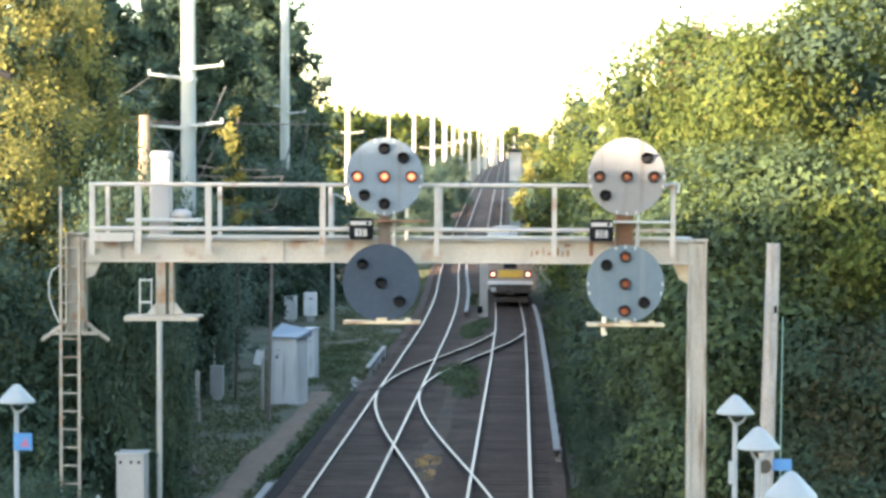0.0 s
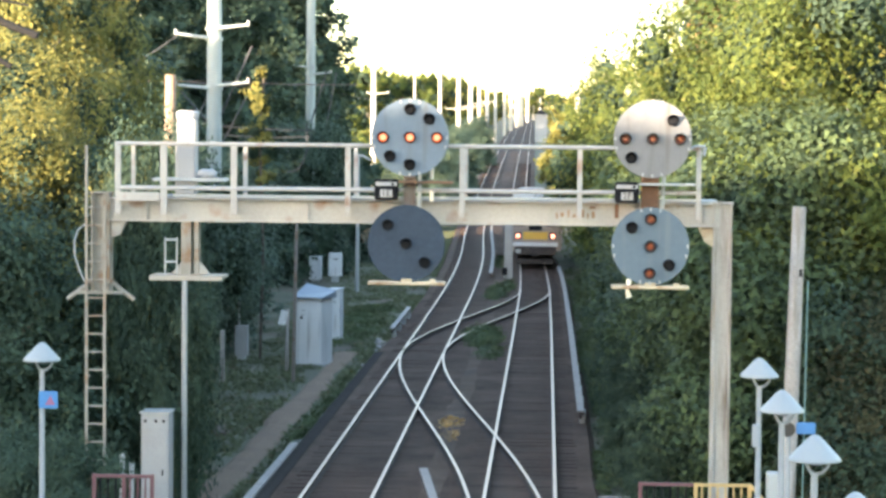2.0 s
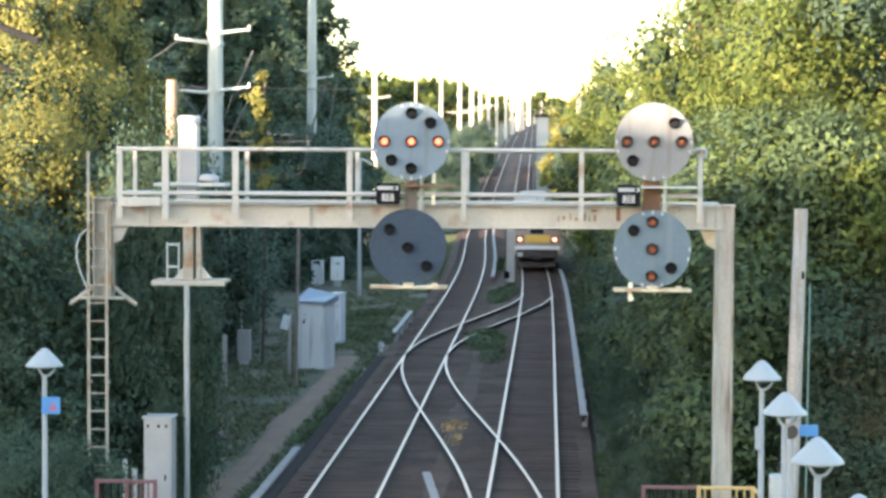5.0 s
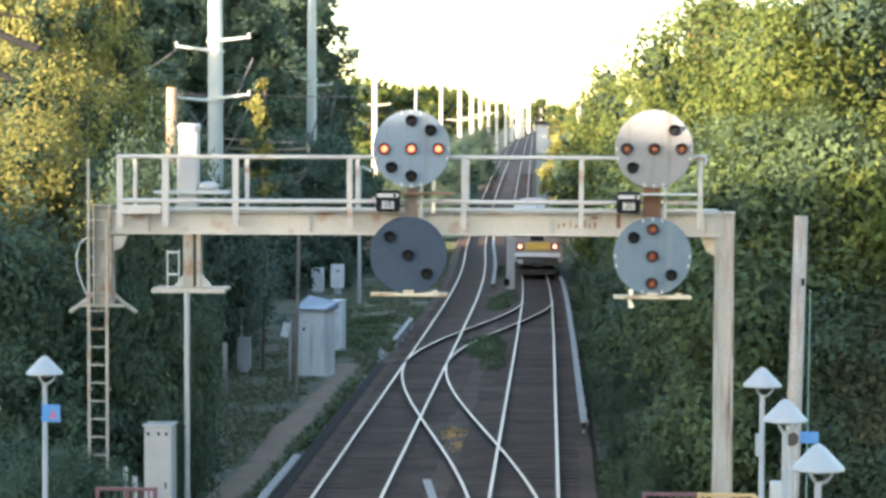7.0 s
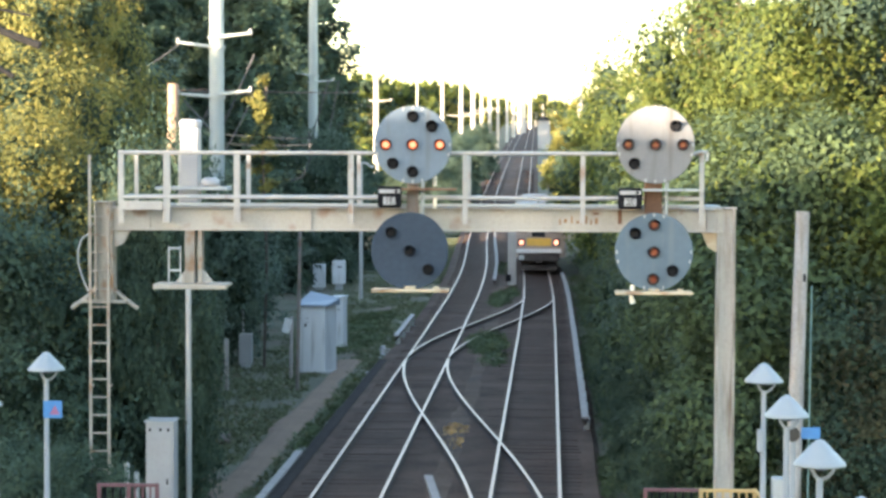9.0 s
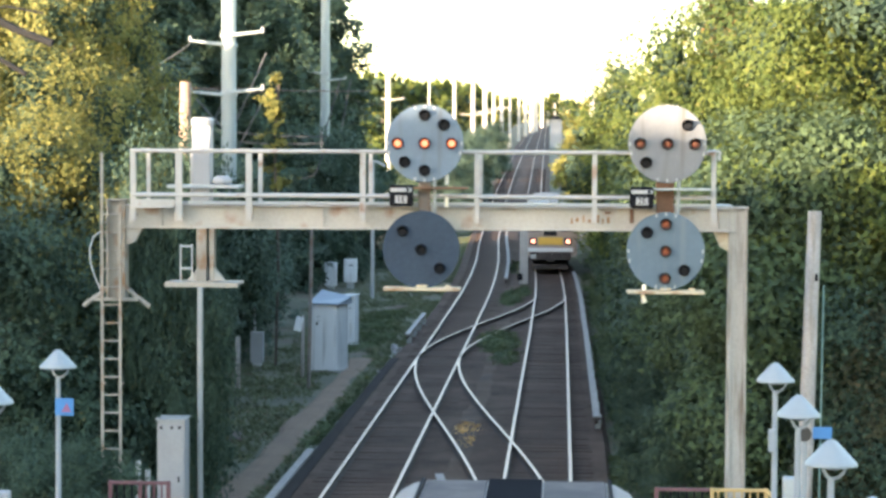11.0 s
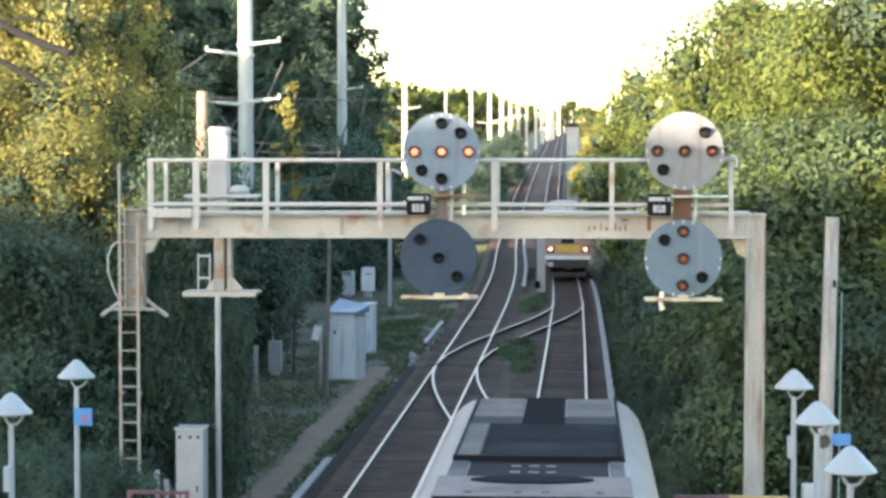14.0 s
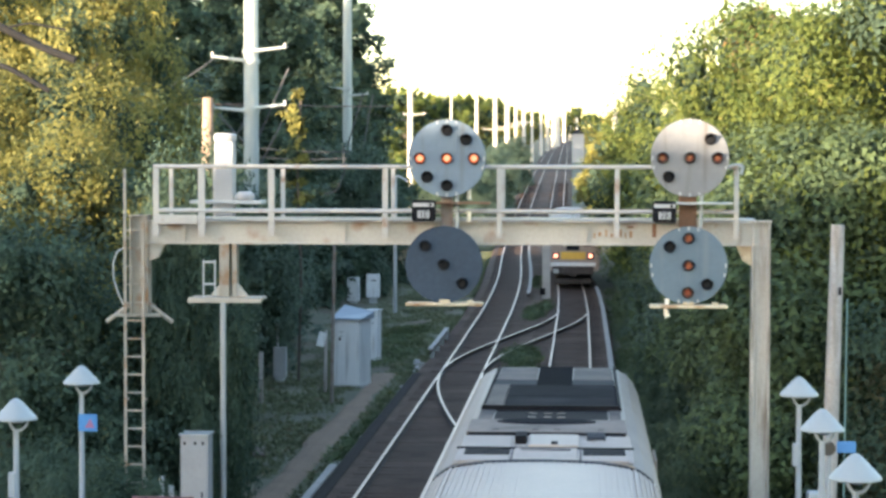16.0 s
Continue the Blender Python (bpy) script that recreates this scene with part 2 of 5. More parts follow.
M_SOIL = material("reddish_soil", (0.070, 0.052, 0.040), 0.95, vary=0.35, scale=3, bump=0.6)
M_GRASSBLADE = leaf_material("dull_grass_blades", (0.088, 0.108, 0.060), (0.145, 0.165, 0.088), (0.16, 0.125, 0.075), 0.10)
M_ORANGELEAF = leaf_material("fallen_leaves", (0.50, 0.29, 0.11), (0.72, 0.46, 0.20), (0.3, 0.2, 0.1), 0.0)
M_WEED = leaf_material("weed_leaves", (0.055, 0.080, 0.040), (0.095, 0.130, 0.060), (0.2, 0.17, 0.06), 0.0)


# ================= building blocks =================
def part(name, bm, mat, parent=None, label="", smooth=False):
    me = bpy.data.meshes.new(name)
    bm.normal_update()
    bm.to_mesh(me)
    bm.free()
    for mm in (mat if isinstance(mat, (list, tuple)) else [mat]):
        me.materials.append(mm)
    if smooth:
        me.polygons.foreach_set("use_smooth", [True] * len(me.polygons))
    ob = new(name, me)
    if parent is not None:
        ob.parent = parent
    return tagged(ob, label)


def thing(name, place, label, category, group="", kind="", turn=0.0):
    ob = new(name)
    ob.matrix_basis = pose(*place, 0, 0, turn)
    ob.empty_display_size = 0.2
    return tagged(ob, label, category, group, kind)


def box(bm, c, s, bevel=0.0, rot=None):
    """A box of size s centred at c."""
    m = Matrix.Translation(c) @ (rot or Matrix()) @ Matrix.Diagonal((*s, 1))
    vs = bmesh.ops.create_cube(bm, size=1, matrix=m)["verts"]
    if bevel:
        es = list({e for v in vs for e in v.link_edges})
        bmesh.ops.bevel(bm, geom=es, offset=bevel, segments=1, affect="EDGES")
    return bm


def rod(bm, a, b, r, r2=None, seg=10):
    a, b = Vector(a), Vector(b)
    d = b - a
    m = Matrix.Translation((a + b) / 2) @ d.to_track_quat("Z", "Y").to_matrix().to_4x4()
    bmesh.ops.create_cone(bm, cap_ends=True, segments=seg, radius1=r, radius2=r if r2 is None else r2, depth=d.length, matrix=m)
    return bm


def tube(bm, pts, r, seg=6):
    for a, b in zip(pts, pts[1:]):
        rod(bm, a, b, r, seg=seg)
    return bm


def B():
    return bmesh.new()


def lathe(bm, profile, seg=24, at=(0, 0, 0)):
    """A turned body from (radius, height) pairs."""
    rings = []
    for r, z in profile:
        rings.append([bm.verts.new((at[0] + r * math.cos(2 * math.pi * i / seg), at[1] + r * math.sin(2 * math.pi * i / seg), at[2] + z)) for i in range(seg)])
    for p, q in zip(rings, rings[1:]):
        for i in range(seg):
            bm.faces.new((p[i], p[(i + 1) % seg], q[(i + 1) % seg], q[i]))
    bm.faces.new(rings[0][::-1]); bm.faces.new(rings[-1])
    return bm


def between(v, table):
    for (a, p), (b, q) in zip(table, table[1:]):
        if v <= b:
            u = max(0.0, (v - a) / (b - a))
            return p + (q - p) * u
    return table[-1][1]


RISE = [(180, 0.0), (200, 0.25), (225, 1.0), (255, 2.15), (300, 3.75), (353, 5.3), (450, 7.7), (600, 11.2), (950, 18.4), (1300, 24.5), (1700, 27.5), (2600, 20.0), (4500, 0.0)]


def rise(y):
    """Height of the line: level near by, then climbing to a far crest."""
    return between(y, RISE)


def bend(y):
    """Sideways shift of both tracks beyond the straight: a short reverse curve, then a slow drift."""
    u = max(0.0, min(y, 200) - 105)
    drift = -0.0107 * u * u / (u + 25) - 0.012 * max(0.0, min(y, 250) - 200) - 0.0062 * max(0.0, y - 250)
    return drift - (1.3 / (1 + math.exp(-(y - 160) / 15)) if y > 90 else 0)


TRACK_R, TRACK_L, GAUGE = -0.50, -4.37, 1.435


# ================= ground =================
def build_ground():
    ys = [-120, -60, -20, 0] + [10 + 4 * i for i in range(40)] + [175 + 15 * i for i in range(40)] + [800, 900, 1000, 1200, 1400, 1600, 1700, 2000, 2600, 3400, 4500]
    xs = [-900, -400, -200, -120, -80, -60, -45, -36] + [-30 + 1.5 * i for i in range(36)] + [26, 36, 50, 80, 120, 200, 400, 900]
    bm = B()
    grid = []
    for y in ys:
        row = []
        for x in xs:
            z = rise(y) - 0.42 + 0.10 * noise.noise((x * 0.15, y * 0.12, 3)) + 0.05 * noise.noise((x * 0.5, y * 0.4, 7))
            if x < -10:
                z += 0.03 * min(20, -10 - x)
            row.append(bm.verts.new((x + (bend(y) if abs(x) < 60 else 0), y, z)))
        grid.append(row)
    for a, b in zip(grid, grid[1:]):
        for i in range(len(xs) - 1):
            bm.faces.new((a[i], a[i + 1], b[i + 1], b[i]))
    tagged(part("ground", bm, M_GRASS, smooth=True), "rough grass and bare soil beside the railway", "ground", kind="structure")


def strip(name, x0, x1, ya, yb, z, mat, label, category, step=4.0, edge=0.25, ragged=0.0):
    """A raised strip that follows the line, with sloping shoulders."""
    bm = B()
    last = None
    y = ya
    while y <= yb + 0.01:
        o, h = bend(y), rise(y)
        j = [ragged * noise.noise((y * 0.35, k, 1)) for k in (0.3, 5.1)]
        ring = [bm.verts.new((x0 + o + j[0] - edge, y, h - 0.5)), bm.verts.new((x0 + o + j[0], y, h + z)),
                bm.verts.new(((x0 + x1) / 2 + o, y, h + z + 0.02)),
                bm.verts.new((x1 + o + j[1], y, h + z)), bm.verts.new((x1 + o + j[1] + edge, y, h - 0.5))]
        if last:
            for i in range(4):
                bm.faces.new((last[i], last[i + 1], ring[i + 1], ring[i]))
        last = ring
        y += step if y < 260 else step * 5
    return tagged(part(name, bm, mat), label, category, kind="structure")


def straight(x):
    return lambda y: x + bend(y)


def crossing(y0, y1):
    def f(y):
        u = min(1.0, max(0.0, (y - y0) / (y1 - y0)))
        return TRACK_L + (TRACK_R - TRACK_L) * u * u * (3 - 2 * u)
    return f


RAIL_PROFILE = [(-0.038, 0.0), (0.038, 0.0), (0.038, -0.035), (0.010, -0.05), (0.010, -0.14), (0.07, -0.165), (-0.07, -0.165), (-0.010, -0.14), (-0.010, -0.05), (-0.038, -0.035)]


def rail(parent, centre, side, ya, yb, fine):
    bm = B()
    last, y, n = None, ya, len(RAIL_PROFILE)
    while True:
        o = centre(y) + side * (GAUGE / 2 + 0.036)
        ring = [bm.verts.new((o + px, y, rise(y) + pz)) for px, pz in RAIL_PROFILE]
        if last:
            for i in range(n):
                f = bm.faces.new((last[i], ring[i], ring[(i + 1) % n], last[(i + 1) % n]))
                f.material_index = 0 if i == 0 else 1
        last = ring
        if y >= yb:
            break
        y = min(yb, y + (fine if y < 150 else 8 if y < 500 else 30))
    bm.faces.new(last)
    return part("rail", bm, [M_RAIL, M_RAILSIDE], parent, "bright worn head on a rusty web")


def build_tracks():
    strip("track_bed", -6.05, 1.15, -60, 1700, -0.182, M_BALLAST, "dark oily ballast bed under two tracks", "track bed", ragged=0.15)
    strip("footpath", -7.72, -7.12, 20, 80, -0.36, M_PATH, "trodden dirt footpath beside the track", "path", edge=0.3, ragged=0.25, step=1.5)
    strip("track_middle", -3.15, -1.80, -60, 128, -0.176, M_MIDDLE, "brown dirt and gravel between the tracks", "ground strip", edge=0.1, ragged=0.3, step=1.5)
    # Narrow dark strip between the ballast and the pale blocks
    strip("timber_edging", -6.22, -5.90, 28, 78, -0.150, M_EDGE, "dark strip along the edge of the ballast", "edging", edge=0.04, ragged=0.03, step=2)
    tie = B(); box(tie, (0, 0, -0.245), (2.55, 0.23, 0.16), 0.012)
    tie_me = bpy.data.meshes.new("tie"); tie.to_mesh(tie_me); tie.free(); tie_me.materials.append(M_TIE)
    for name, x, label in (("right_track", TRACK_R, "straight running track with two bright rails on timber ties"),
                           ("left_track", TRACK_L, "running track with bright rails that bends away in the distance")):
        t = thing("railway_track", (0, 0, 0), label, "track", "running tracks", "structure")
        for s in (-1, 1):
            rail(t, straight(x), s, -60, 1690, 3.0)
        rng = random.Random(int(-x * 10))
        far = B()
        y = 16.0
        while y < 330:
            if y < 100:
                ob = new("tie", tie_me)
                ob.parent = t
                ob.matrix_basis = pose(x + rng.uniform(-0.05, 0.05), y + rng.uniform(-0.03, 0.03), rng.uniform(-0.012, 0.01), 0, 0, rng.uniform(-0.8, 0.8))
            else:
                box(far, (x + bend(y), y, rise(y) - 0.245), (2.55, 0.23, 0.16))
            y += 0.6
        tagged(part("far_ties", far, M_TIE, t), kind="stuff")
    for name, ya, yb, lab in (("near", 78, 38, "crossover with curved rails between the two tracks"), ("far", 77, 110, "crossover with curved rails joining the tracks further on")):
        t = thing("crossover_track", (0, 0, 0), lab, "track", "crossovers", "structure")
        f = crossing(ya, yb)
        a, b = sorted((ya, yb))
        for s in (-1, 1):
            r = rail(t, f, s, a, b, 0.8)
            r.location.z = 0.004


def third_rail(x, ya, yb, label, ramp=0.0):
    t = thing("third_rail", (0, 0, 0), label, "third rail", "third rails")
    bm = B()
    y = ya
    last = None
    while y < yb:
        y2 = min(yb, y + 4.0)
        xa, xb = x + bend(y), x + bend(y2)
        ang = math.atan2(xb - xa, y2 - y)
        rot = pose(0, 0, 0, 0, 0, -math.degrees(ang))
        c = ((xa + xb) / 2, (y + y2) / 2)
        cov = B(); box(cov, (c[0], c[1], rise(c[1]) + 0.20), (0.19, y2 - y - 0.02, 0.045), 0, rot)
        part("cover_board", cov, M_BOARD, t, "weathered grey cover board")
        box(bm, (c[0], c[1], rise(c[1]) + 0.06), (0.075, y2 - y, 0.10), 0, rot)
        y = y2
    part("conductor_rail", bm, M_RAILSIDE, t)
    y = ya + 0.5
    while y < min(yb, 120):
        s = B(); box(s, (x + bend(y) + 0.05, y, rise(y) - 0.11), (0.16, 0.14, 0.30), 0.02)
        box(s, (x + bend(y) + 0.13, y, rise(y) + 0.08), (0.03, 0.06, 0.26))
        part("insulator_bracket", s, M_GREY, t)
        y += 3.0


# ================= foliage =================
def leaves(blobs, count, size, seed, shell=(0.62, 1.12), cluster=40, spread=0.24, gap=None):
    """Points and faces of many small pointed leaves, gathered in sprays over a set of blobs."""
    r = np.random.RandomState(seed)
    many = max(1, count // cluster)
    areas = np.array([(b[3] * b[4] + b[3] * b[5] + b[4] * b[5]) for b in blobs])
    pick = r.choice(len(blobs), many, p=areas / areas.sum())
    c = np.array([b[:3] for b in blobs])[pick]
    rad = np.array([b[3:] for b in blobs])[pick]
    d = r.normal(size=(many, 3)); d /= np.linalg.norm(d, axis=1)[:, None]
    lump = np.array([noise.noise((float(p[0] * 2.3 + q), float(p[1] * 2.3), float(p[2] * 2.3))) for p, q in zip(d, pick * 3.7)])
    k = r.uniform(*shell, many) + 0.24 * lump
    spray = c + d * rad * k[:, None]
    if gap is not None:                     # hollows between the boughs, where no spray grows
        far = [noise.noise((float(a) * 0.8, float(b) * 0.8, float(e) * 0.95 + seed)) > gap for a, b, e in spray]
        spray, rad, d = spray[far], rad[far], d[far]
        many = len(spray)
    p = np.repeat(spray, cluster, 0) + r.normal(scale=spread, size=(many * cluster, 3)) * np.minimum(1.0, np.repeat(rad, cluster, 0) * 1.2)
    d = np.repeat(d + r.normal(scale=0.45, size=(many, 3)), cluster, 0)
    n = len(p)
    nrm = d + r.normal(scale=0.5, size=(n, 3)); nrm[:, 2] += 0.65
    nrm /= np.linalg.norm(nrm, axis=1)[:, None]
    t = np.cross(nrm, r.normal(size=(n, 3))); t /= np.linalg.norm(t, axis=1)[:, None]
    bt = np.cross(nrm, t)
    s = (size * r.uniform(0.6, 1.35, n))[:, None]
    v = np.stack([p - t * s * 0.45 - bt * s * 0.34, p - t * s * 0.45 + bt * s * 0.34, p + t * s * 0.60], 1).reshape(-1, 3)
    return v, np.arange(n * 3).reshape(-1, 3)


def crown(name, blobs, count, size, seed, mat, parent, core=0.56, gap=None):
    """Outer leaves, an inner layer of larger leaves in a painted shade colour, and a small dense heart in the same."""
    v, f = leaves(blobs, count, size, seed, gap=gap)
    me = bpy.data.meshes.new(name)
    me.from_pydata(v.tolist(), [], f.tolist())
    me.materials.append(mat)
    ob = new(name, me); ob.parent = parent
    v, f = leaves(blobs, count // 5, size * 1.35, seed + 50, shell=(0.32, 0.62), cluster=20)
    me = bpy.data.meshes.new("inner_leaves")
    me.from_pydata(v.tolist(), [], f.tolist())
    me.materials.append(M_INNERSHADE)
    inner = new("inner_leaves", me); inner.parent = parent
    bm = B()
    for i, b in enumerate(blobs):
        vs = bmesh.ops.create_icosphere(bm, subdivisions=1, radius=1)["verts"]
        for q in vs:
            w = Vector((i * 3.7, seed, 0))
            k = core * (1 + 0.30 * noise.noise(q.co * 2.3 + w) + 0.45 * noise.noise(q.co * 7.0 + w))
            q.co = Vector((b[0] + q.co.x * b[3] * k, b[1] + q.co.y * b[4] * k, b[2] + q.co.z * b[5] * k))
    part("inner_foliage", bm, M_INNERSHADE, parent)
    return ob


def trunk(parent, h, r, rng, limbs, spread):
    bm = B()
    pts = [Vector((0, 0, -0.3))]
    for i in range(5):
        pts.append(pts[-1] + Vector((rng.uniform(-0.2, 0.2), rng.uniform(-0.2, 0.2), h / 5)))
    for i, (a, b) in enumerate(zip(pts, pts[1:])):
        rod(bm, a, b, r * (1 - i * 0.16), r * (1 - (i + 1) * 0.16), 8)
    for k in range(limbs):
        a = pts[2 + k % 4]
        an = rng.uniform(0, 6.28)
        m = a + Vector((math.cos(an), math.sin(an), 0.7)) * spread * 0.20
        e = m + Vector((math.cos(an + 0.3), math.sin(an + 0.3), 0.9)) * spread * 0.15
        rod(bm, a, m, r * 0.4, r * 0.25, 6); rod(bm, m, e, r * 0.25, r * 0.08, 6)
    return part("trunk", bm, M_BARK, parent, smooth=True)


def make_tree(seed, height, radius, count, size, mat, label, form="round", group="trees along the line", gap=None):
    rng = random.Random(seed)
    t = thing("tree", (0, 0, -200), label, "tree", group)
    trunk(t, height * 0.62, 0.028 * height, rng, 7, radius)
    blobs = []
    if form == "round":
        for i in range(30):
            z = rng.uniform(0.16, 0.86)
            w = math.sin(math.pi * min(1, (z - 0.05) / 0.95) ** 0.8) ** 0.7
            an = i * 2.4 + rng.uniform(-0.4, 0.4)
            rr = radius * w * rng.uniform(0.30, 0.80)
            b = radius * rng.uniform(0.26, 0.40)
            blobs.append((rr * math.cos(an), rr * math.sin(an), z * height, b, b, b * rng.uniform(0.75, 0.95)))
    elif form == "tall":
        for i in range(34):
            z = 0.08 + 0.90 * i / 33
            w = (1 - z) ** 0.6 * 1.1 + 0.12
            an = i * 2.4 + rng.uniform(-0.5, 0.5)
            rr = radius * w * rng.uniform(0.30, 0.62)
            b = radius * (0.22 + 0.26 * w) * rng.uniform(0.8, 1.2)
            blobs.append((rr * math.cos(an), rr * math.sin(an), z * height, b, b, b * rng.uniform(0.8, 1.1)))
    else:                                   # hanging thicket
        for i in range(28):
            an = i * 2.4
            z = rng.uniform(0.04, 0.86)
            rr = radius * rng.uniform(0.2, 0.76) * (1.05 - 0.45 * z)
            b = radius * rng.uniform(0.24, 0.42)
            blobs.append((rr * math.cos(an), rr * math.sin(an), z * height, b, b, b * rng.uniform(0.8, 1.2)))
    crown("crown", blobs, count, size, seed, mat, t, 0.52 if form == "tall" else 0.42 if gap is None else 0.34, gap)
    return t


def plant(proto, x, y, scale=1.0, turn=0.0, z=None, tall=1.0, label=""):
    zz = (rise(y) - 0.45) if z is None else z
    ob = copy_thing(proto, pose(x, y, zz, 0, 0, turn) @ Matrix.Diagonal((scale, scale, scale * tall, 1)))
    if label:
        tagged(ob, label)
    return ob


def build_woods():
    rng = random.Random(5)
    vine_text = "dense vine-covered thicket of green leaves beside the track"
    oak_text = "broad green tree behind the line-side thicket"
    low_text = "dark shaded thicket at the edge of the grass"
    vine_near = make_tree(1, 9.5, 3.6, 80000, 0.14, M_LEAFVINESHADE, vine_text, "thicket", "thicket by the line")
    vine_far = make_tree(1, 9.5, 3.6, 20000, 0.20, M_LEAFVINESHADE, vine_text, "thicket", "thicket by the line")
    oak_near = make_tree(2, 13.0, 5.0, 180000, 0.112, M_LEAF, oak_text, "round", gap=0.03)
    oak_far = make_tree(2, 13.0, 5.0, 62000, 0.17, M_LEAF, oak_text, "round", gap=0.02)
    gold = make_tree(3, 13.0, 4.6, 80000, 0.125, M_LEAFYELLOW, "tree with yellowing leaves beside the signal gantry", "round", gap=-0.16)
    dark = make_tree(4, 20.0, 5.0, 36000, 0.28, M_LEAFDARK, "tall dark green tree behind the poles", "tall")
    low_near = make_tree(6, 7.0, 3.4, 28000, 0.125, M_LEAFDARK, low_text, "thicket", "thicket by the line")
    # Farther thickets take the haze-paled leaf colour
    low_far = make_tree(6, 7.0, 3.4, 26000, 0.17, M_LEAFHAZE, "thicket behind the grass with leaves paled for haze", "thicket", "thicket by the line")
    far = make_tree(7, 13.0, 5.0, 4400, 0.54, M_LEAF, "distant green tree beside the line", "round")
    fargold = make_tree(8, 12.0, 4.6, 4400, 0.54, M_LEAFYELLOW, "distant tree with yellowing leaves beside the line", "round")
    # right side: thicket wall and the trees that rise behind it
    y = 45.5
    while y < 150:
        plant(vine_near if y < 75 else vine_far, 5.2 + rng.uniform(-0.3, 0.3), y, rng.uniform(0.9, 1.05), rng.uniform(0, 360))
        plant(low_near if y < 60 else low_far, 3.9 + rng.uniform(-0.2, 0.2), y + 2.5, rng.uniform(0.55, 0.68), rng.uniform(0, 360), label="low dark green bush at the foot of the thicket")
        y += 6.0
    for x, y in ((6.4, 43.5), (8.2, 43)):
        plant(low_near if y < 58 else low_far, x, y, 0.8, rng.uniform(0, 360), label="low dark green bush at the foot of the thicket")
    for x, y in ((8.4, 47), (8.5, 55), (9.5, 64), (8.2, 74), (7.8, 86), (6.4, 99), (5.6, 113), (5.4, 128), (13, 52), (15, 64), (14, 80)):
        plant(oak_near if y < 72 else oak_far, x, y, rng.uniform(0.97, 1.06) * (1.12 if y < 70 else 1.06), rng.uniform(0, 360))
    plant(oak_far, 6.4, 75, 1.0, 200, tall=1.18)
    orange = make_tree(12, 15.0, 2.8, 18000, 0.17, M_LEAFORANGE, "tree with orange-tinged top leaves behind the thicket", "round", gap=-0.1)
    orange.matrix_basis = pose(6.6, 73, -0.45, 0, 0, 60)
    # Autumn yellow on all of these, which also stands in for sunlight they miss
    for x, y in ((4.2, 158), (4.0, 174), (3.6, 192), (3.6, 213), (3.8, 236), (3.8, 265), (4.0, 300), (4.0, 335), (11, 180), (11, 220), (9, 270)):
        plant(fargold, x, y, rng.uniform(0.85, 1.0), rng.uniform(0, 360))
    for x, y in ((-12.6, 232), (-11.6, 244), (-11.0, 258), (-10.8, 276), (-10.6, 300), (-10.9, 322)):
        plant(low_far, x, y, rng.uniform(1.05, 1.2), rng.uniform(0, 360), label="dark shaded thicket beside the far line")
    for x, y, k in ((2.5, 44.5, 0.30), (2.5, 49, 0.33), (2.4, 54, 0.32), (2.45, 59, 0.33), (2.4, 64, 0.32), (2.4, 70, 0.34)):
        plant(low_near, x, y, k, rng.uniform(0, 360), label="low dark green bush at the foot of the thicket")
    brown = make_tree(9, 5.2, 2.3, 30000, 0.115, M_LEAFBROWN, "brownish bush beside the wooden pole", "thicket", "thicket by the line")
    brown.matrix_basis = pose(6.9, 43.2, -0.45, 0, 0, 30)
    # left side
    for x, y in ((-11.8, 44.3), (-14, 47), (-11.9, 51), (-15, 56), (-18, 50)):
        plant(low_near if y < 58 else low_far, x, y, rng.uniform(0.85, 1.0), rng.uniform(0, 360), tall=1.14)
    # Trees out of view, added to shade the tall dark stand
    for x, y in ((-33, 66), (-38, 74), (-41, 60), (-44, 86), (-50, 98), (-40, 100), (-47, 113), (-36, 84)):
        plant(dark, x, y, 1.25, rng.uniform(0, 360), tall=0.62)
    plant(gold, -12.0, 50.4, 0.36, 20, tall=2.0)
    plant(low_near, -10.1, 47.0, 0.50, 75, tall=1.65)
    plant(gold, -14.9, 60, 0.95, 140, tall=1.25)
    plant(gold, -8.8, 47.9, 0.24, 110, tall=2.5)
    plant(low_near, -8.75, 46.6, 0.50, 30, tall=2.55)
    climb = thing("climber", (-10.35, 77.5, -0.45), "slim bare trunk with a climber of yellow leaves", "climber")
    b = B(); tube(b, [(0, 0, 0), (0.1, 0, 4), (-0.05, 0, 8), (0.12, 0, 10.6)], 0.05); part("trunk", b, M_BARK, climb)
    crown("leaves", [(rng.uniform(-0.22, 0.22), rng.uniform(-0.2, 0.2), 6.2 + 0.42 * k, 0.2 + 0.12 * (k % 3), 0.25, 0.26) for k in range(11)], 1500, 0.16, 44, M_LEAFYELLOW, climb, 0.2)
    for x, y, k in ((-9.9, 57, 0.3), (-8.6, 53, 0.16), (-9.3, 49, 0.3)):
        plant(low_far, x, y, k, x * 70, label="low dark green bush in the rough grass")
    plant(low_near, -8.25, 46.7, 0.44, 200, tall=2.1)
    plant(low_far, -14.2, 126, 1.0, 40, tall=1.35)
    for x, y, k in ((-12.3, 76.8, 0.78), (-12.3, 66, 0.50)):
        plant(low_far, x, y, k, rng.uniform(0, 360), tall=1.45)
    # Added to shade the right-hand thicket; only their edges reach the view
    for x, y in ((-20.5, 70), (-21.5, 78)):
        plant(dark, x, y, 0.64, rng.uniform(0, 360))
    for x, y in ((-11.6, 205), (-11.4, 222), (-11.4, 240), (-11.2, 258), (-12.5, 190)):
        plant(low_near if y < 58 else low_far, x, y, rng.uniform(0.95, 1.15), rng.uniform(0, 360))
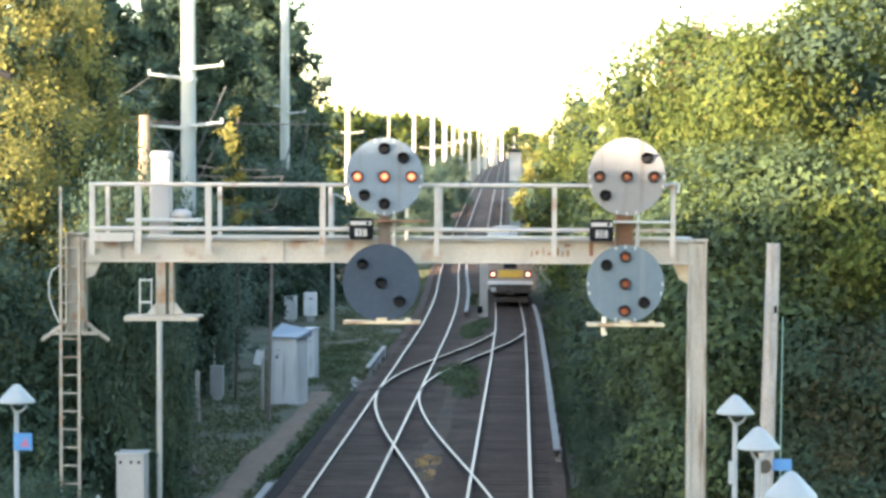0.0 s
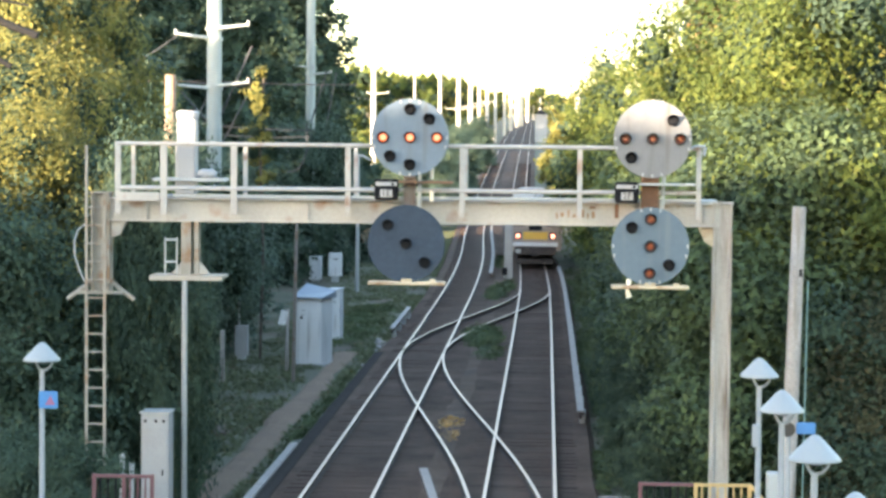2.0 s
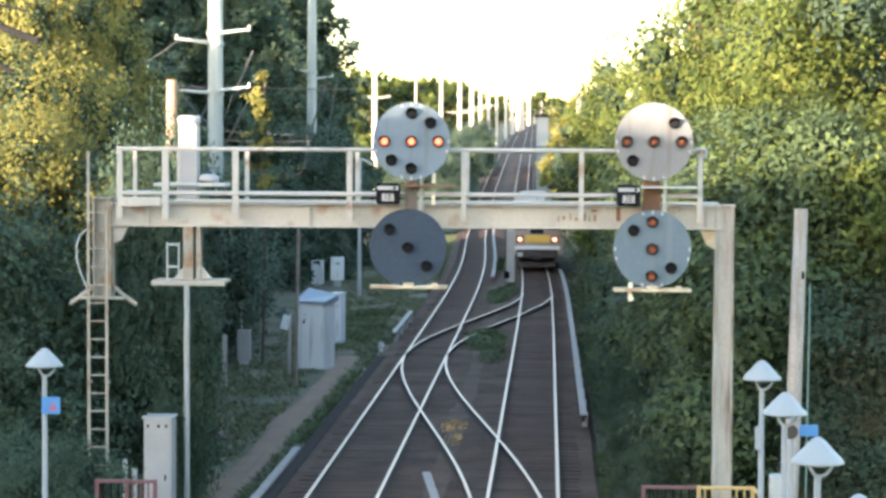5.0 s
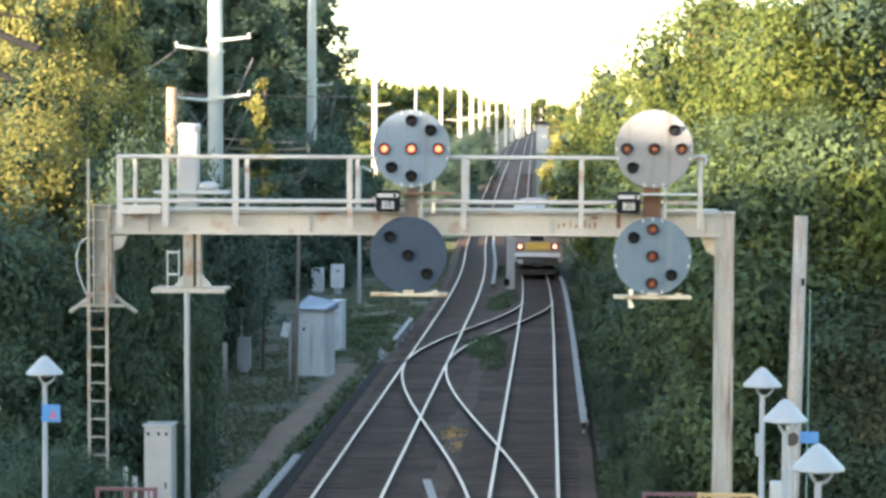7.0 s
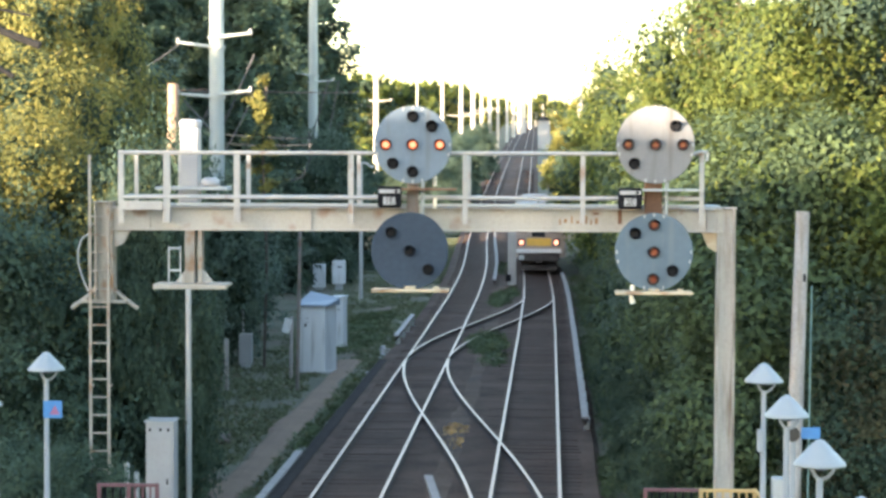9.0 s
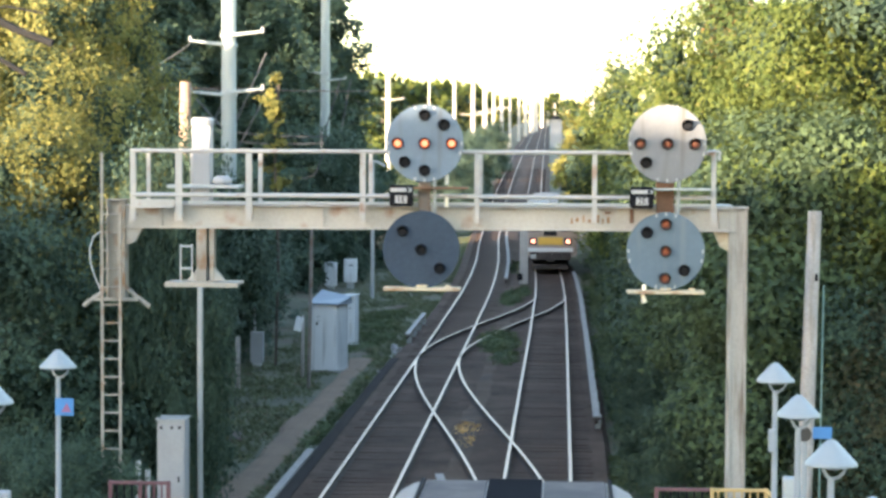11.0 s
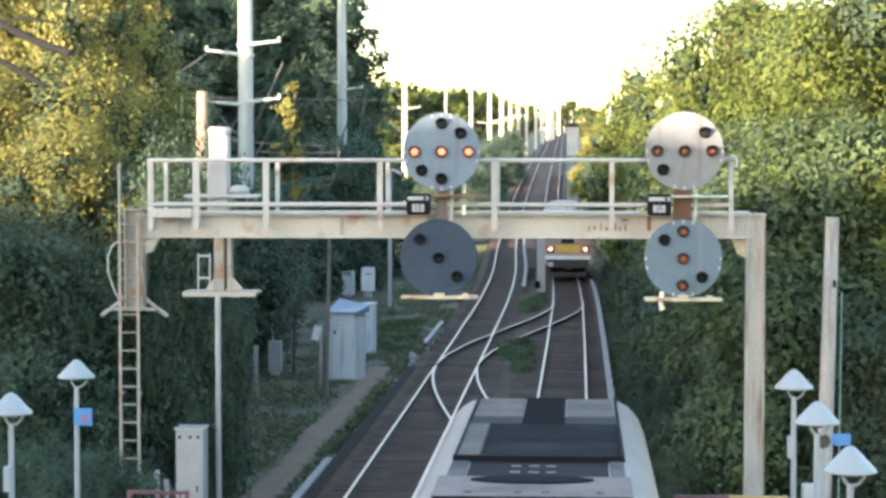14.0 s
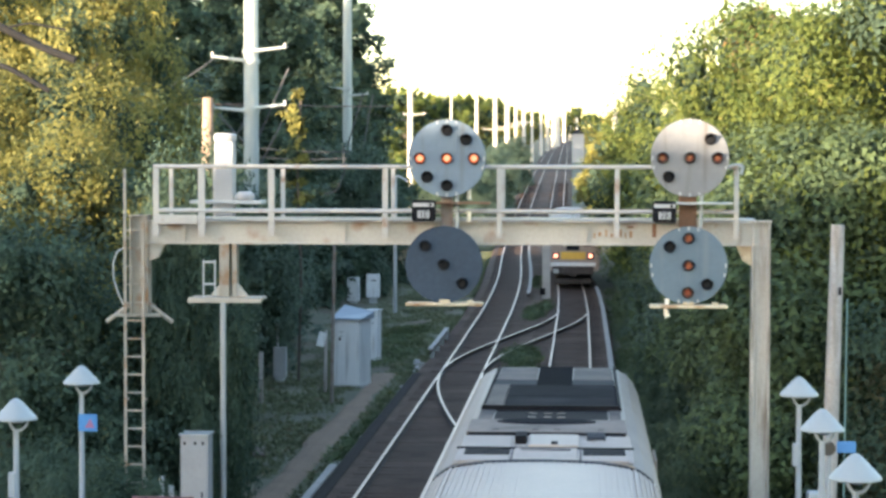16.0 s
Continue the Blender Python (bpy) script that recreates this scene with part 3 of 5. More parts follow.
    # Thickets out of view; the first is added to shade the hut
    plant(low_near, -23.8, 53, 1.0, 10)
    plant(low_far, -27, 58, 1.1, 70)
    plant(low_near, -7.88, 36.05, 0.38, 140, tall=1.12, label="small leafy bush at the foot of the ladder")
    plant(low_near, -8.75, 36.3, 0.36, 40, tall=1.15, label="small leafy bush at the foot of the ladder")
    plant(low_near, -10.0, 38.5, 0.42, 90, label="small leafy bush beside the ladder")
    for x, y in ((-13.2, 61), (-14.3, 70), (-14.6, 80), (-14.6, 92), (-16.0, 104), (-16.2, 116), (-16.2, 128), (-14.6, 140)):
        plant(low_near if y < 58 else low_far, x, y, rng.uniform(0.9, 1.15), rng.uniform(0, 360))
    for x, y, k in ((-11.6, 49.5, 0.72), (-14.2, 50.5, 0.68), (-14.9, 55, 0.88), (-22, 64, 0.92), (-26, 70, 0.9)):
        plant(gold, x, y, k, rng.uniform(0, 360))
    for x, y in ((-18.6, 141), (-22, 112), (-18.4, 152), (-27, 105)):
        plant(dark, x, y, rng.uniform(0.98, 1.1) * (1.2 if y > 130 else 1), rng.uniform(0, 360), tall=0.88)
    plant(dark, -26, 120, 1.1, 77, tall=0.9)
    plant(gold, -13.9, 66, 0.55, 250, tall=2.1)
    for x, y in ((-17, 88), (-20, 98), (-24, 90)):
        plant(dark, x, y, rng.uniform(0.98, 1.1), rng.uniform(0, 360), tall=0.55)
    for x, y in ((-21.5, 128), (-23.5, 140), (-17.6, 118)):
        plant(dark, x, y, 1.0, rng.uniform(0, 360), tall=0.95)
    for x, y in ((-16, 150), (-15.5, 165), (-17, 190), (-20, 215), (-20, 245), (-22, 280), (-25, 320), (-25, 370), (-20.7, 228), (-21.2, 255), (-20, 282), (-20.7, 306), (-20.2, 335), (-20.7, 372), (-21.2, 410), (-21.2, 450), (-17.7, 300), (-18, 342), (-17.4, 400), (-17.7, 455), (-18.2, 505)):
        plant(far if int(x * 2) % 2 else fargold, x, y, rng.uniform(0.95, 1.15) * between(y, [(150, 0.60), (300, 0.62), (400, 0.95), (600, 1.1)]), rng.uniform(0, 360))
    for x, y, k in ((-41, 352, 1.22), (-35.5, 365, 1.2), (-31.5, 380, 1.27), (-27.5, 392, 1.2), (-24, 405, 1.18), (-24, 440, 1.2), (-21, 470, 1.2), (-22, 520, 1.2), (-38, 400, 1.3)):
        plant(far, x, y, k, x * 50)
    for k in range(46):
        y = 430 + k * 11
        plant(rng.choice((far, far, fargold)), bend(y) - (13 if k % 2 else 16) - rng.uniform(0, 5 if k % 2 else 34), y, rng.uniform(0.85, 1.15), rng.uniform(0, 360))
    plant(far, -3.9, 900, 1.2, 30)
    for k in range(16):
        plant(rng.choice((far, fargold)), bend(1500) - 60 + k * 8, 1500 + rng.uniform(-60, 60), rng.uniform(1.0, 1.5), rng.uniform(0, 360))
    for k in range(30):
        y = rng.uniform(330, 1300)
        s = rng.choice((-1, 1))
        plant(rng.choice((far, fargold)), bend(y) + (s * rng.uniform(14, 45) - 4 if s < 0 else rng.uniform(9, 40)), y, rng.uniform(0.7, 1.1), rng.uniform(0, 360))
    t = thing("tree", (-14.4, 46.0, -0.45), "dark tree trunk with bare limbs at the wood edge", "tree")
    b = B(); rod(b, (0, 0, 0), (0.15, 0, 7), 0.2, 0.15, 10); rod(b, (0.15, 0, 7), (0.1, 0, 12.5), 0.15, 0.08, 10); part("trunk", b, M_SHADEBARK, t, smooth=True)
    for pts, rr in (([(0.1, 0, 11.4), (1.0, -0.2, 11.25), (1.9, -0.3, 10.85), (2.7, -0.3, 10.45), (3.5, -0.4, 10.15)], 0.085), ([(0.1, 0, 10.4), (1.2, -0.2, 10.2), (2.0, -0.3, 10.0), (2.9, -0.3, 9.5)], 0.06), ([(1.9, -0.3, 10.85), (2.5, -0.35, 10.95), (3.3, -0.4, 10.8)], 0.025)):
        b = B(); tube(b, pts, rr); part("limb", b, M_SHADEBARK, t)
    for p in (vine_near, vine_far, oak_near, oak_far, gold, dark, low_near, low_far, far, fargold):
        for o in [*p.children_recursive, p]:
            bpy.data.objects.remove(o)


# ================= added shade block behind the eye ============
def build_behind():
    """A plain long block added out of view on the sun's side of the tracks: its top edge is what shades the line."""
    h = thing("station_building", (0, 0, 0), "unseen block added to shade the line", "building", kind="structure")
    b = B(); box(b, (-67, -19, 7.72), (118, 8, 16.44)); part("wall", b, M_CONCRETE, h)
    # Step added only to raise the shadow edge on the left disc
    b = B(); box(b, (-45.3, -17.5, 16.15), (4.6, 5, 0.5)); part("roof_house", b, M_CONCRETE, h)


# ================= signal gantry =================
GY = 36.9
DISC_L, DISC_R = -2.315, 1.77


def build_gantry():
    g = thing("signal_gantry", (0, GY, 0), "rusty cream steel signal gantry with a railed walkway over the tracks", "gantry")
    # beam: web and flanges, one rolled section
    b = B()
    for z in (6.115, 6.495):
        box(b, (-2.30, 0, z), (10.5, 0.30, 0.03), 0.004)
    box(b, (-2.30, -0.04, 6.305), (10.48, 0.02, 0.352))
    part("beam", b, M_CREAM, g)
    b = B()
    for z in (6.115, 6.495):
        box(b, (-2.30, 0.85, z), (10.5, 0.22, 0.03), 0.004)
    box(b, (-2.30, 0.85, 6.305), (10.48, 0.02, 0.352))
    part("rear_beam", b, M_CREAM, g)
    for x in (-6.9, -4.1, 0.05, 2.7):
        b = B(); box(b, (x, -0.09, 6.305), (0.02, 0.08, 0.35)); part("stiffener", b, M_CREAM, g)
    for k, (dx, h) in enumerate(((0, 0.10), (0.09, 0.07), (0.2, 0.12), (0.30, 0.05), (0.36, 0.13), (0.44, 0.13), (0.53, 0.09), (0.62, 0.11))):
        b = B(); box(b, (0.18 + dx, -0.052, 6.27 + 0.02 * (k % 3)), (0.028 + 0.02 * (k % 2), 0.006, h), 0.002); part("rust_mark", b, M_RUSTPALE, g)
    # walkway boards
    for k in range(10):
        b = B(); box(b, (-6.95 + k * 1.04, 0.42, 6.535), (1.02, 0.76, 0.04), 0.006)
        part("walkway_board", b, M_GREY, g)
    # right column, an open H section
    b = B()
    box(b, (2.875, 0.05, 3.05), (0.05, 0.34, 6.9), 0.004); box(b, (3.150, 0.05, 3.05), (0.035, 0.34, 6.9), 0.004); box(b, (3.0125, -0.03, 3.05), (0.236, 0.03, 6.88))
    box(b, (3.01, 0.05, 6.515), (0.36, 0.40, 0.03))
    part("column", b, M_COLUMN, g, "flaking cream paint on an H-section column")
    b = B(); box(b, (3.05, 0.05, -0.35), (0.7, 0.7, 0.35), 0.03); part("footing", b, M_CONCRETE, g)
    b = B()
    vs = [b.verts.new(p) for p in ((2.60, -0.05, 6.09), (2.85, -0.05, 6.09), (2.85, -0.05, 5.76), (2.71, -0.05, 5.84))]
    f = b.faces.new(vs); ex = bmesh.ops.extrude_face_region(b, geom=[f])
    bmesh.ops.translate(b, verts=[v for v in ex["geom"] if isinstance(v, bmesh.types.BMVert)], vec=(0, 0.14, 0))
    part("gusset", b, M_PLATE, g, "rust-stained corner bracket")
    # left column: short upper stub on braced legs behind the ladder
    b = B()
    box(b, (-7.85, 0.05, 5.72), (0.04, 0.32, 1.72), 0.004); box(b, (-7.56, 0.05, 5.72), (0.04, 0.32, 1.72), 0.004); box(b, (-7.70, 0.0, 5.72), (0.27, 0.03, 1.70))
    box(b, (-7.70, 0.05, 6.585), (0.36, 0.40, 0.025))
    part("column_head", b, M_LADDER, g, "dirty rust-stained column head")
    b = B()
    vs = [b.verts.new(p) for p in ((-7.53, -0.05, 6.09), (-7.26, -0.05, 6.09), (-7.38, -0.05, 5.86), (-7.53, -0.05, 5.80))]
    f = b.faces.new(vs); ex = bmesh.ops.extrude_face_region(b, geom=[f])
    bmesh.ops.translate(b, verts=[v for v in ex["geom"] if isinstance(v, bmesh.types.BMVert)], vec=(0, 0.14, 0))
    part("gusset", b, M_CREAM, g)
    for s in (-1, 1):
        b = B(); tube(b, [(-7.70 + s * 0.16, 0.0, 5.06), (-7.70 + s * 0.36, -0.05, 4.90), (-7.70 + s * 0.58, -0.05, 4.74)], 0.04, 8)
        part("brace", b, M_LADDER, g)
    b = B(); box(b, (-7.70, -0.08, 4.86), (0.78, 0.20, 0.05), 0.006); part("foot_plate", b, M_LADDER, g)
    # ladder
    for x in (-7.90, -7.585):
        b = B(); box(b, (x, -0.30, 3.04 if x > -7.8 else 3.45), (0.045, 0.05, 7.0 if x > -7.8 else 7.9)); part("ladder_stile", b, M_LADDER, g)
    k = 0
    z = 0.1
    while z < 6.5:
        b = B(); rod(b, (-7.90, -0.30, z), (-7.585, -0.30, z), 0.016, seg=8); part("ladder_rung", b, M_LADDER, g)
        z += 0.312
    for z in (2.0, 3.4, 5.0, 6.2):
        for x in (-7.90, -7.585):
            b = B(); box(b, (x, -0.17, z), (0.03, 0.24, 0.03)); part("ladder_tie", b, M_LADDER, g)
    b = B(); tube(b, [(-7.92, -0.3, 6.05), (-8.05, -0.3, 5.95), (-8.11, -0.3, 5.75), (-8.10, -0.3, 5.5), (-8.02, -0.3, 5.25), (-7.93, -0.3, 5.05)], 0.014)
    part("cable_loop", b, M_GREY, g, "grey slack cable")
    # handrails
    for z, r in ((7.44, 0.036), (6.68, 0.036)):
        b = B(); rod(b, (-7.38, -0.32, z), (2.60, -0.32, z), r); part("handrail", b, M_CREAMWALK, g)
        b = B(); rod(b, (-7.38, 0.95, z - 0.01), (-1.2, 0.95, z - 0.01), r * 0.8); part("handrail", b, M_CREAMWALK, g)
        b = B(); rod(b, (-1.2, 0.95, z - 0.01), (2.60, 0.95, z - 0.01), r * 0.8); part("handrail", b, M_RUST if z < 7 else M_CREAMWALK, g)
        b = B(); rod(b, (-7.38, -0.32, z), (-7.38, 0.95, z), r * 0.8); part("handrail", b, M_CREAMWALK, g)
    for x, w in ((-7.35, 0.10), (-6.56, 0.12), (-5.35, 0.11), (-3.39, 0.10), (-1.44, 0.09), (0.56, 0.085), (2.57, 0.085)):
        b = B(); box(b, (x, -0.32, 6.86), (w, 0.05, 1.24), 0.006); box(b, (x, -0.20, 6.33), (w * 0.7, 0.24, 0.05)); part("post", b, M_CREAMWALK, g)
        if x < 0:
            b = B(); box(b, (x + 0.02, 0.95, 6.98), (w * 0.7, 0.04, 1.0)); part("post", b, M_CREAMWALK, g)
    b = B(); box(b, (-7.0, -0.36, 6.535), (0.74, 0.03, 0.16), 0.005); part("toe_board", b, M_CREAMWALK, g)
    b = B(); box(b, (-1.9, -0.30, 6.565), (9.0, 0.02, 0.035)); part("toe_board", b, M_GREY, g)
    # platform hung below the beam at the disused signal place
    for x, w in ((-6.20, 0.17), (-6.02, 0.08)):
        b = B(); box(b, (x, -0.05, 5.64), (w, 0.20, 0.92), 0.006); part("hanger", b, M_LADDER, g)
    for s, x0 in ((-1, -6.28), (1, -5.98)):
        b = B()
        vs = [b.verts.new(p) for p in ((x0, -0.1, 5.20), (x0 + s * 0.18, -0.1, 5.20), (x0, -0.1, 5.42))]
        f = b.faces.new(vs if s < 0 else vs[::-1]); ex = bmesh.ops.extrude_face_region(b, geom=[f])
        bmesh.ops.translate(b, verts=[v for v in ex["geom"] if isinstance(v, bmesh.types.BMVert)], vec=(0, 0.1, 0))
        part("gusset", b, M_CREAM, g)
    b = B(); box(b, (-6.15, -0.10, 5.165), (1.27, 0.70, 0.05), 0.008); box(b, (-6.15, -0.44, 5.13), (1.27, 0.03, 0.05)); part("platform", b, M_PLATFORM, g, "rust-edged cream steel platform")
    for x in (-6.53, -6.33):
        b = B(); box(b, (x, -0.32, 5.50), (0.022, 0.03, 0.68)); part("ladder_stile", b, M_GREY, g)
    for z in (5.80, 5.42):
        b = B(); box(b, (-6.43, -0.32, z), (0.20, 0.02, 0.035)); part("ladder_rung", b, M_GREY, g)
    # plates above and below the discs, and the masts that carry them
    for x, z in ((DISC_L - 0.02, 5.12), (DISC_R + 0.01, 5.10)):
        b = B(); box(b, (x - 0.02, -0.55, z), (1.30, 0.45, 0.05), 0.008); part("signal_platform", b, M_PLATE, g, "rust-stained yellowish steel plate")
        b = B(); box(b, (x - 0.02, -0.60, z + 0.05), (0.18, 0.1, 0.05)); part("clamp", b, M_PLATE, g)
        b = B(); box(b, (x + 0.42, -0.60, z + 0.045), (0.1, 0.08, 0.045)); part("clamp", b, M_PLATE, g)
    for x, rusty in ((DISC_L, 0), (DISC_R, 1)):
        b = B(); box(b, (x - 0.02, -0.30, 6.55), (0.30 if rusty else 0.20, 0.14, 2.8), 0.01); part("mast", b, M_RUST if rusty else M_MAST, g, "rust-stained signal mast")
        b = B(); rod(b, (x + 0.14 + 0.03 * rusty, -0.40, 5.9), (x + 0.16 + 0.05 * rusty, -0.40, 6.98), 0.032); part("conduit", b, M_GREY, g)
        b = B(); box(b, (x + 0.12, -0.42, 6.83), (1.22, 0.40, 0.035), 0.004); part("signal_step", b, M_RUST if not rusty else M_GREY, g, "rusty step plate")
    for z in (6.98, 6.60):
        b = B(); rod(b, (DISC_L + 0.36, -0.35, z - 0.10), (DISC_L + 0.36, -0.35, z + 0.08), 0.034); part("lantern", b, M_WARMWHITE, g)
    b = B(); box(b, (0.79, -0.16, 6.42), (0.10, 0.02, 0.03)); part("bolt_plate", b, M_RUST, g)
    b = B(); box(b, (1.20, -0.06, 6.36), (0.07, 0.01, 0.24)); part("cable_entry", b, M_RUST, g, "dark rusty slot in the beam")
    b = B(); rod(b, (DISC_R - 0.37, -0.62, 5.13), (DISC_R - 0.37, -0.62, 5.23), 0.04); part("floodlight", b, M_WARMWHITE, g)
    b = B(); rod(b, (DISC_R - 0.40, -0.62, 5.08), (DISC_R - 0.36, -0.62, 4.92), 0.03, 0.05); part("floodlight", b, M_WARMWHITE, g)


def build_cabinet_on_gantry():
    c = thing("relay_case", (-6.26, GY + 0.35, 6.56), "tall white equipment case standing on the gantry walkway", "equipment case")
    b = B(); box(b, (0, 0, 0.66), (0.33, 0.33, 1.3), 0.02); part("case", b, M_WHITE, c)
    b = B(); lathe(b, [(0.17, 0), (0.20, 0.06), (0.205, 0.14), (0.16, 0.18)], 20, (0, 0, 1.28)); part("cap", b, M_WHITE, c, smooth=False)
    b = B(); box(b, (0.05, 0, 0.26), (1.26, 0.6, 0.06), 0.01); part("shelf", b, M_GREY, c)
    b = B(); lathe(b, [(0.10, 0), (0.18, 0.03), (0.17, 0.12), (0.09, 0.17)], 16, (0.36, -0.1, 0.28)); part("bell", b, M_WHITE, c, smooth=True)


def build_signal(x, z, mat, lit, units, label, seam):
    s = thing("lamp_signal", (x, GY - 0.62, z), label, "signal", "position light signals")
    turn_x = Matrix.Rotation(radians(90), 3, "X")
    b = B(); lathe(b, [(0.60, -0.02), (0.65, -0.02), (0.658, 0.0), (0.65, 0.02), (0.60, 0.02)], 56)
    bmesh.ops.rotate(b, verts=b.verts, matrix=turn_x)
    part("disc", b, mat, s)
    if seam:
        for px in (-0.135, 0.165):
            b = B(); h = math.sqrt(0.64 ** 2 - px ** 2)
            box(b, (px, -0.024, 0), (0.028, 0.012, 2 * h - 0.02)); part("stiffener", b, mat, s)
        for an in (75, 90, 105, 180, 0, 255, 270, 285, 195, -15):
            b = B(); a = radians(an); box(b, (0.625 * math.cos(a), -0.028, 0.625 * math.sin(a)), (0.03, 0.02, 0.06)); part("clip", b, M_GREY, s)
    for (px, pz), m in [(p, lit) for p in units[0]] + [(p, M_BLACKGLASS) for p in units[1]]:
        v = B()
        n = 20
        ring = []
        for i in range(n):                 # hooded housing: longer at the top than below
            a = 2 * math.pi * i / n
            deep = 0.075 + 0.14 * max(0.0, math.sin(a)) ** 0.7
            ca, sa = math.cos(a), math.sin(a)
            ring.append([v.verts.new((px + 0.098 * ca, -0.02, pz + 0.098 * sa)), v.verts.new((px + 0.098 * ca, -deep, pz + 0.098 * sa)),
                         v.verts.new((px + 0.086 * ca, -deep, pz + 0.086 * sa)), v.verts.new((px + 0.086 * ca, -0.045, pz + 0.086 * sa))])
        for i in range(n):
            p, q = ring[i], ring[(i + 1) % n]
            for k in range(3):
                v.faces.new((p[k], q[k], q[k + 1], p[k + 1]))
        unit = part("lamp_unit", v, M_BLACK if seam else M_HOODDULL, s)
        v = B(); lathe(v, [(0.056, 0.0), (0.052, 0.012), (0.034, 0.022)] if m in (M_AMBER, M_REDLENS, M_FAINTLENS) else [(0.085, 0.0), (0.08, 0.012), (0.05, 0.022)], 16)
        bmesh.ops.rotate(v, verts=v.verts, matrix=turn_x)
        bmesh.ops.translate(v, verts=v.verts, vec=(px, -0.045, pz))
        part("lens", v, m, unit)
        if m in (M_AMBER, M_REDLENS, M_FAINTLENS):
            v = B(); lathe(v, [(0.09, 0.0), (0.09, 0.004), (0.05, 0.008)], 16)
            bmesh.ops.rotate(v, verts=v.verts, matrix=turn_x)
            bmesh.ops.translate(v, verts=v.verts, vec=(px, -0.035, pz))
            part("reflector", v, M_EMBER if m is M_AMBER else M_DIMRED, unit)


def build_signals():
    r, q = 0.457, 0.315
    row, col = [(-r, 0), (0, 0), (r, 0)], [(0, r), (0, 0), (-0.01, -r)]
    build_signal(DISC_L, 7.585, M_DISCLEFT, M_AMBER, (row, [(0.0, r + 0.02), (q + 0.01, q), (-q - 0.02, -q), (0, -r)]), "grey disc signal with three lit amber lamps in a row", True)
    build_signal(DISC_L - 0.05, 5.79, M_DISCDARK, M_BLACK, ([], [(-q, q), (0, 0), (q, -q)]), "dark charcoal disc signal with unlit lamps", False)
    build_signal(DISC_R, 7.595, M_DISC, M_FAINTLENS, (row, [(q + 0.02, q), (-q - 0.04, -q)]), "weathered grey disc signal with faint red lamps in a row", True)
    build_signal(DISC_R - 0.015, 5.79, M_DISCBLUE, M_REDLENS, (col, [(-q, q), (q, -q)]), "pale blue-grey disc signal with an upright row of red lamps", True)
    for x, z in ((DISC_L - 0.39, 6.70), (DISC_R - 0.42, 6.69)):
        n = thing("signal_plate_box", (x, GY - 0.62, z), "small black box with pale lettered plates on the gantry rail", "plate box", "signal plates")
        b = B(); box(b, (0, 0, 0), (0.40, 0.22, 0.36), 0.03); part("case", b, M_BLACK, n)
        b = B(); box(b, (0.0, -0.115, 0.10), (0.36, 0.006, 0.065)); part("upper_plate", b, M_WHITE, n)
        b = B(); box(b, (0.115, -0.12, 0.10), (0.05, 0.005, 0.045)); part("lettering_bar", b, M_BLACK, n)
        b = B(); box(b, (0.0, -0.115, -0.06), (0.20, 0.006, 0.13)); part("lower_plate", b, M_WHITE, n)
        tx = bpy.data.curves.new("lettering", "FONT")
        tx.body, tx.size, tx.align_x, tx.align_y, tx.extrude = ("1E" if x < 0 else "2E"), 0.15, "CENTER", "CENTER", 0.002
        tx.materials.append(M_BLACK)
        o = new("lettering", tx); o.parent = n; o.matrix_basis = pose(0, -0.122, -0.06, 90, 0, 0)
    m = thing("marker_bracket", (2.50, GY - 0.32, 7.42), "grey steel arm at the end of the handrail", "bracket")
    b = B(); tube(b, [(-0.15, 0, 0.0), (0.05, 0, 0.06), (0.17, 0, 0.05), (0.15, 0, -0.1)], 0.03, 8); part("arm", b, M_GREY, m)


# ================= trains =================
def hull(profile, ya, yb, bm=None):
    bm = bm or B()
    a = [bm.verts.new((x, ya, z)) for x, z in profile]
    b = [bm.verts.new((x, yb, z)) for x, z in profile]
    n = len(profile)
    for i in range(n):
        bm.faces.new((a[i], a[(i + 1) % n], b[(i + 1) % n], b[i]))
    bm.faces.new(a[::-1]); bm.faces.new(b)
    return bm


HALF = [(1.52, 0.95), (1.60, 1.15), (1.60, 2.65), (1.57, 2.95), (1.50, 3.28), (1.40, 3.52), (1.27, 3.67)]
LOW_ROOF = [(x, z) for x, z in HALF] + [(1.12, 3.755), (0.98, 3.78), (-0.98, 3.78), (-1.12, 3.755)] + [(-x, z) for x, z in HALF[::-1]]
HIGH_SIDE = [(1.52, 0.95), (1.60, 1.15), (1.60, 2.65), (1.575, 2.94)]


ROOF_CURVE = [(1.57, 2.95), (1.50, 3.28), (1.38, 3.55), (1.15, 3.715), (0.70, 3.785), (0.35, 3.80)]
ROOF_CURVE = ROOF_CURVE + [(0.0, 3.805)] + [(-x, z) for x, z in ROOF_CURVE[::-1]]


def roof_arc(k):
    """Point k in 0..1 across the arched, fluted roof, taken along its curve."""
    steps = [math.dist(p, q) for p, q in zip(ROOF_CURVE, ROOF_CURVE[1:])]
    left = (1 - k) * sum(steps)
    for (p, q), d in zip(zip(ROOF_CURVE, ROOF_CURVE[1:]), steps):
        if left <= d:
            return (p[0] + (q[0] - p[0]) * left / d, p[1] + (q[1] - p[1]) * left / d)
        left -= d
    return ROOF_CURVE[-1]


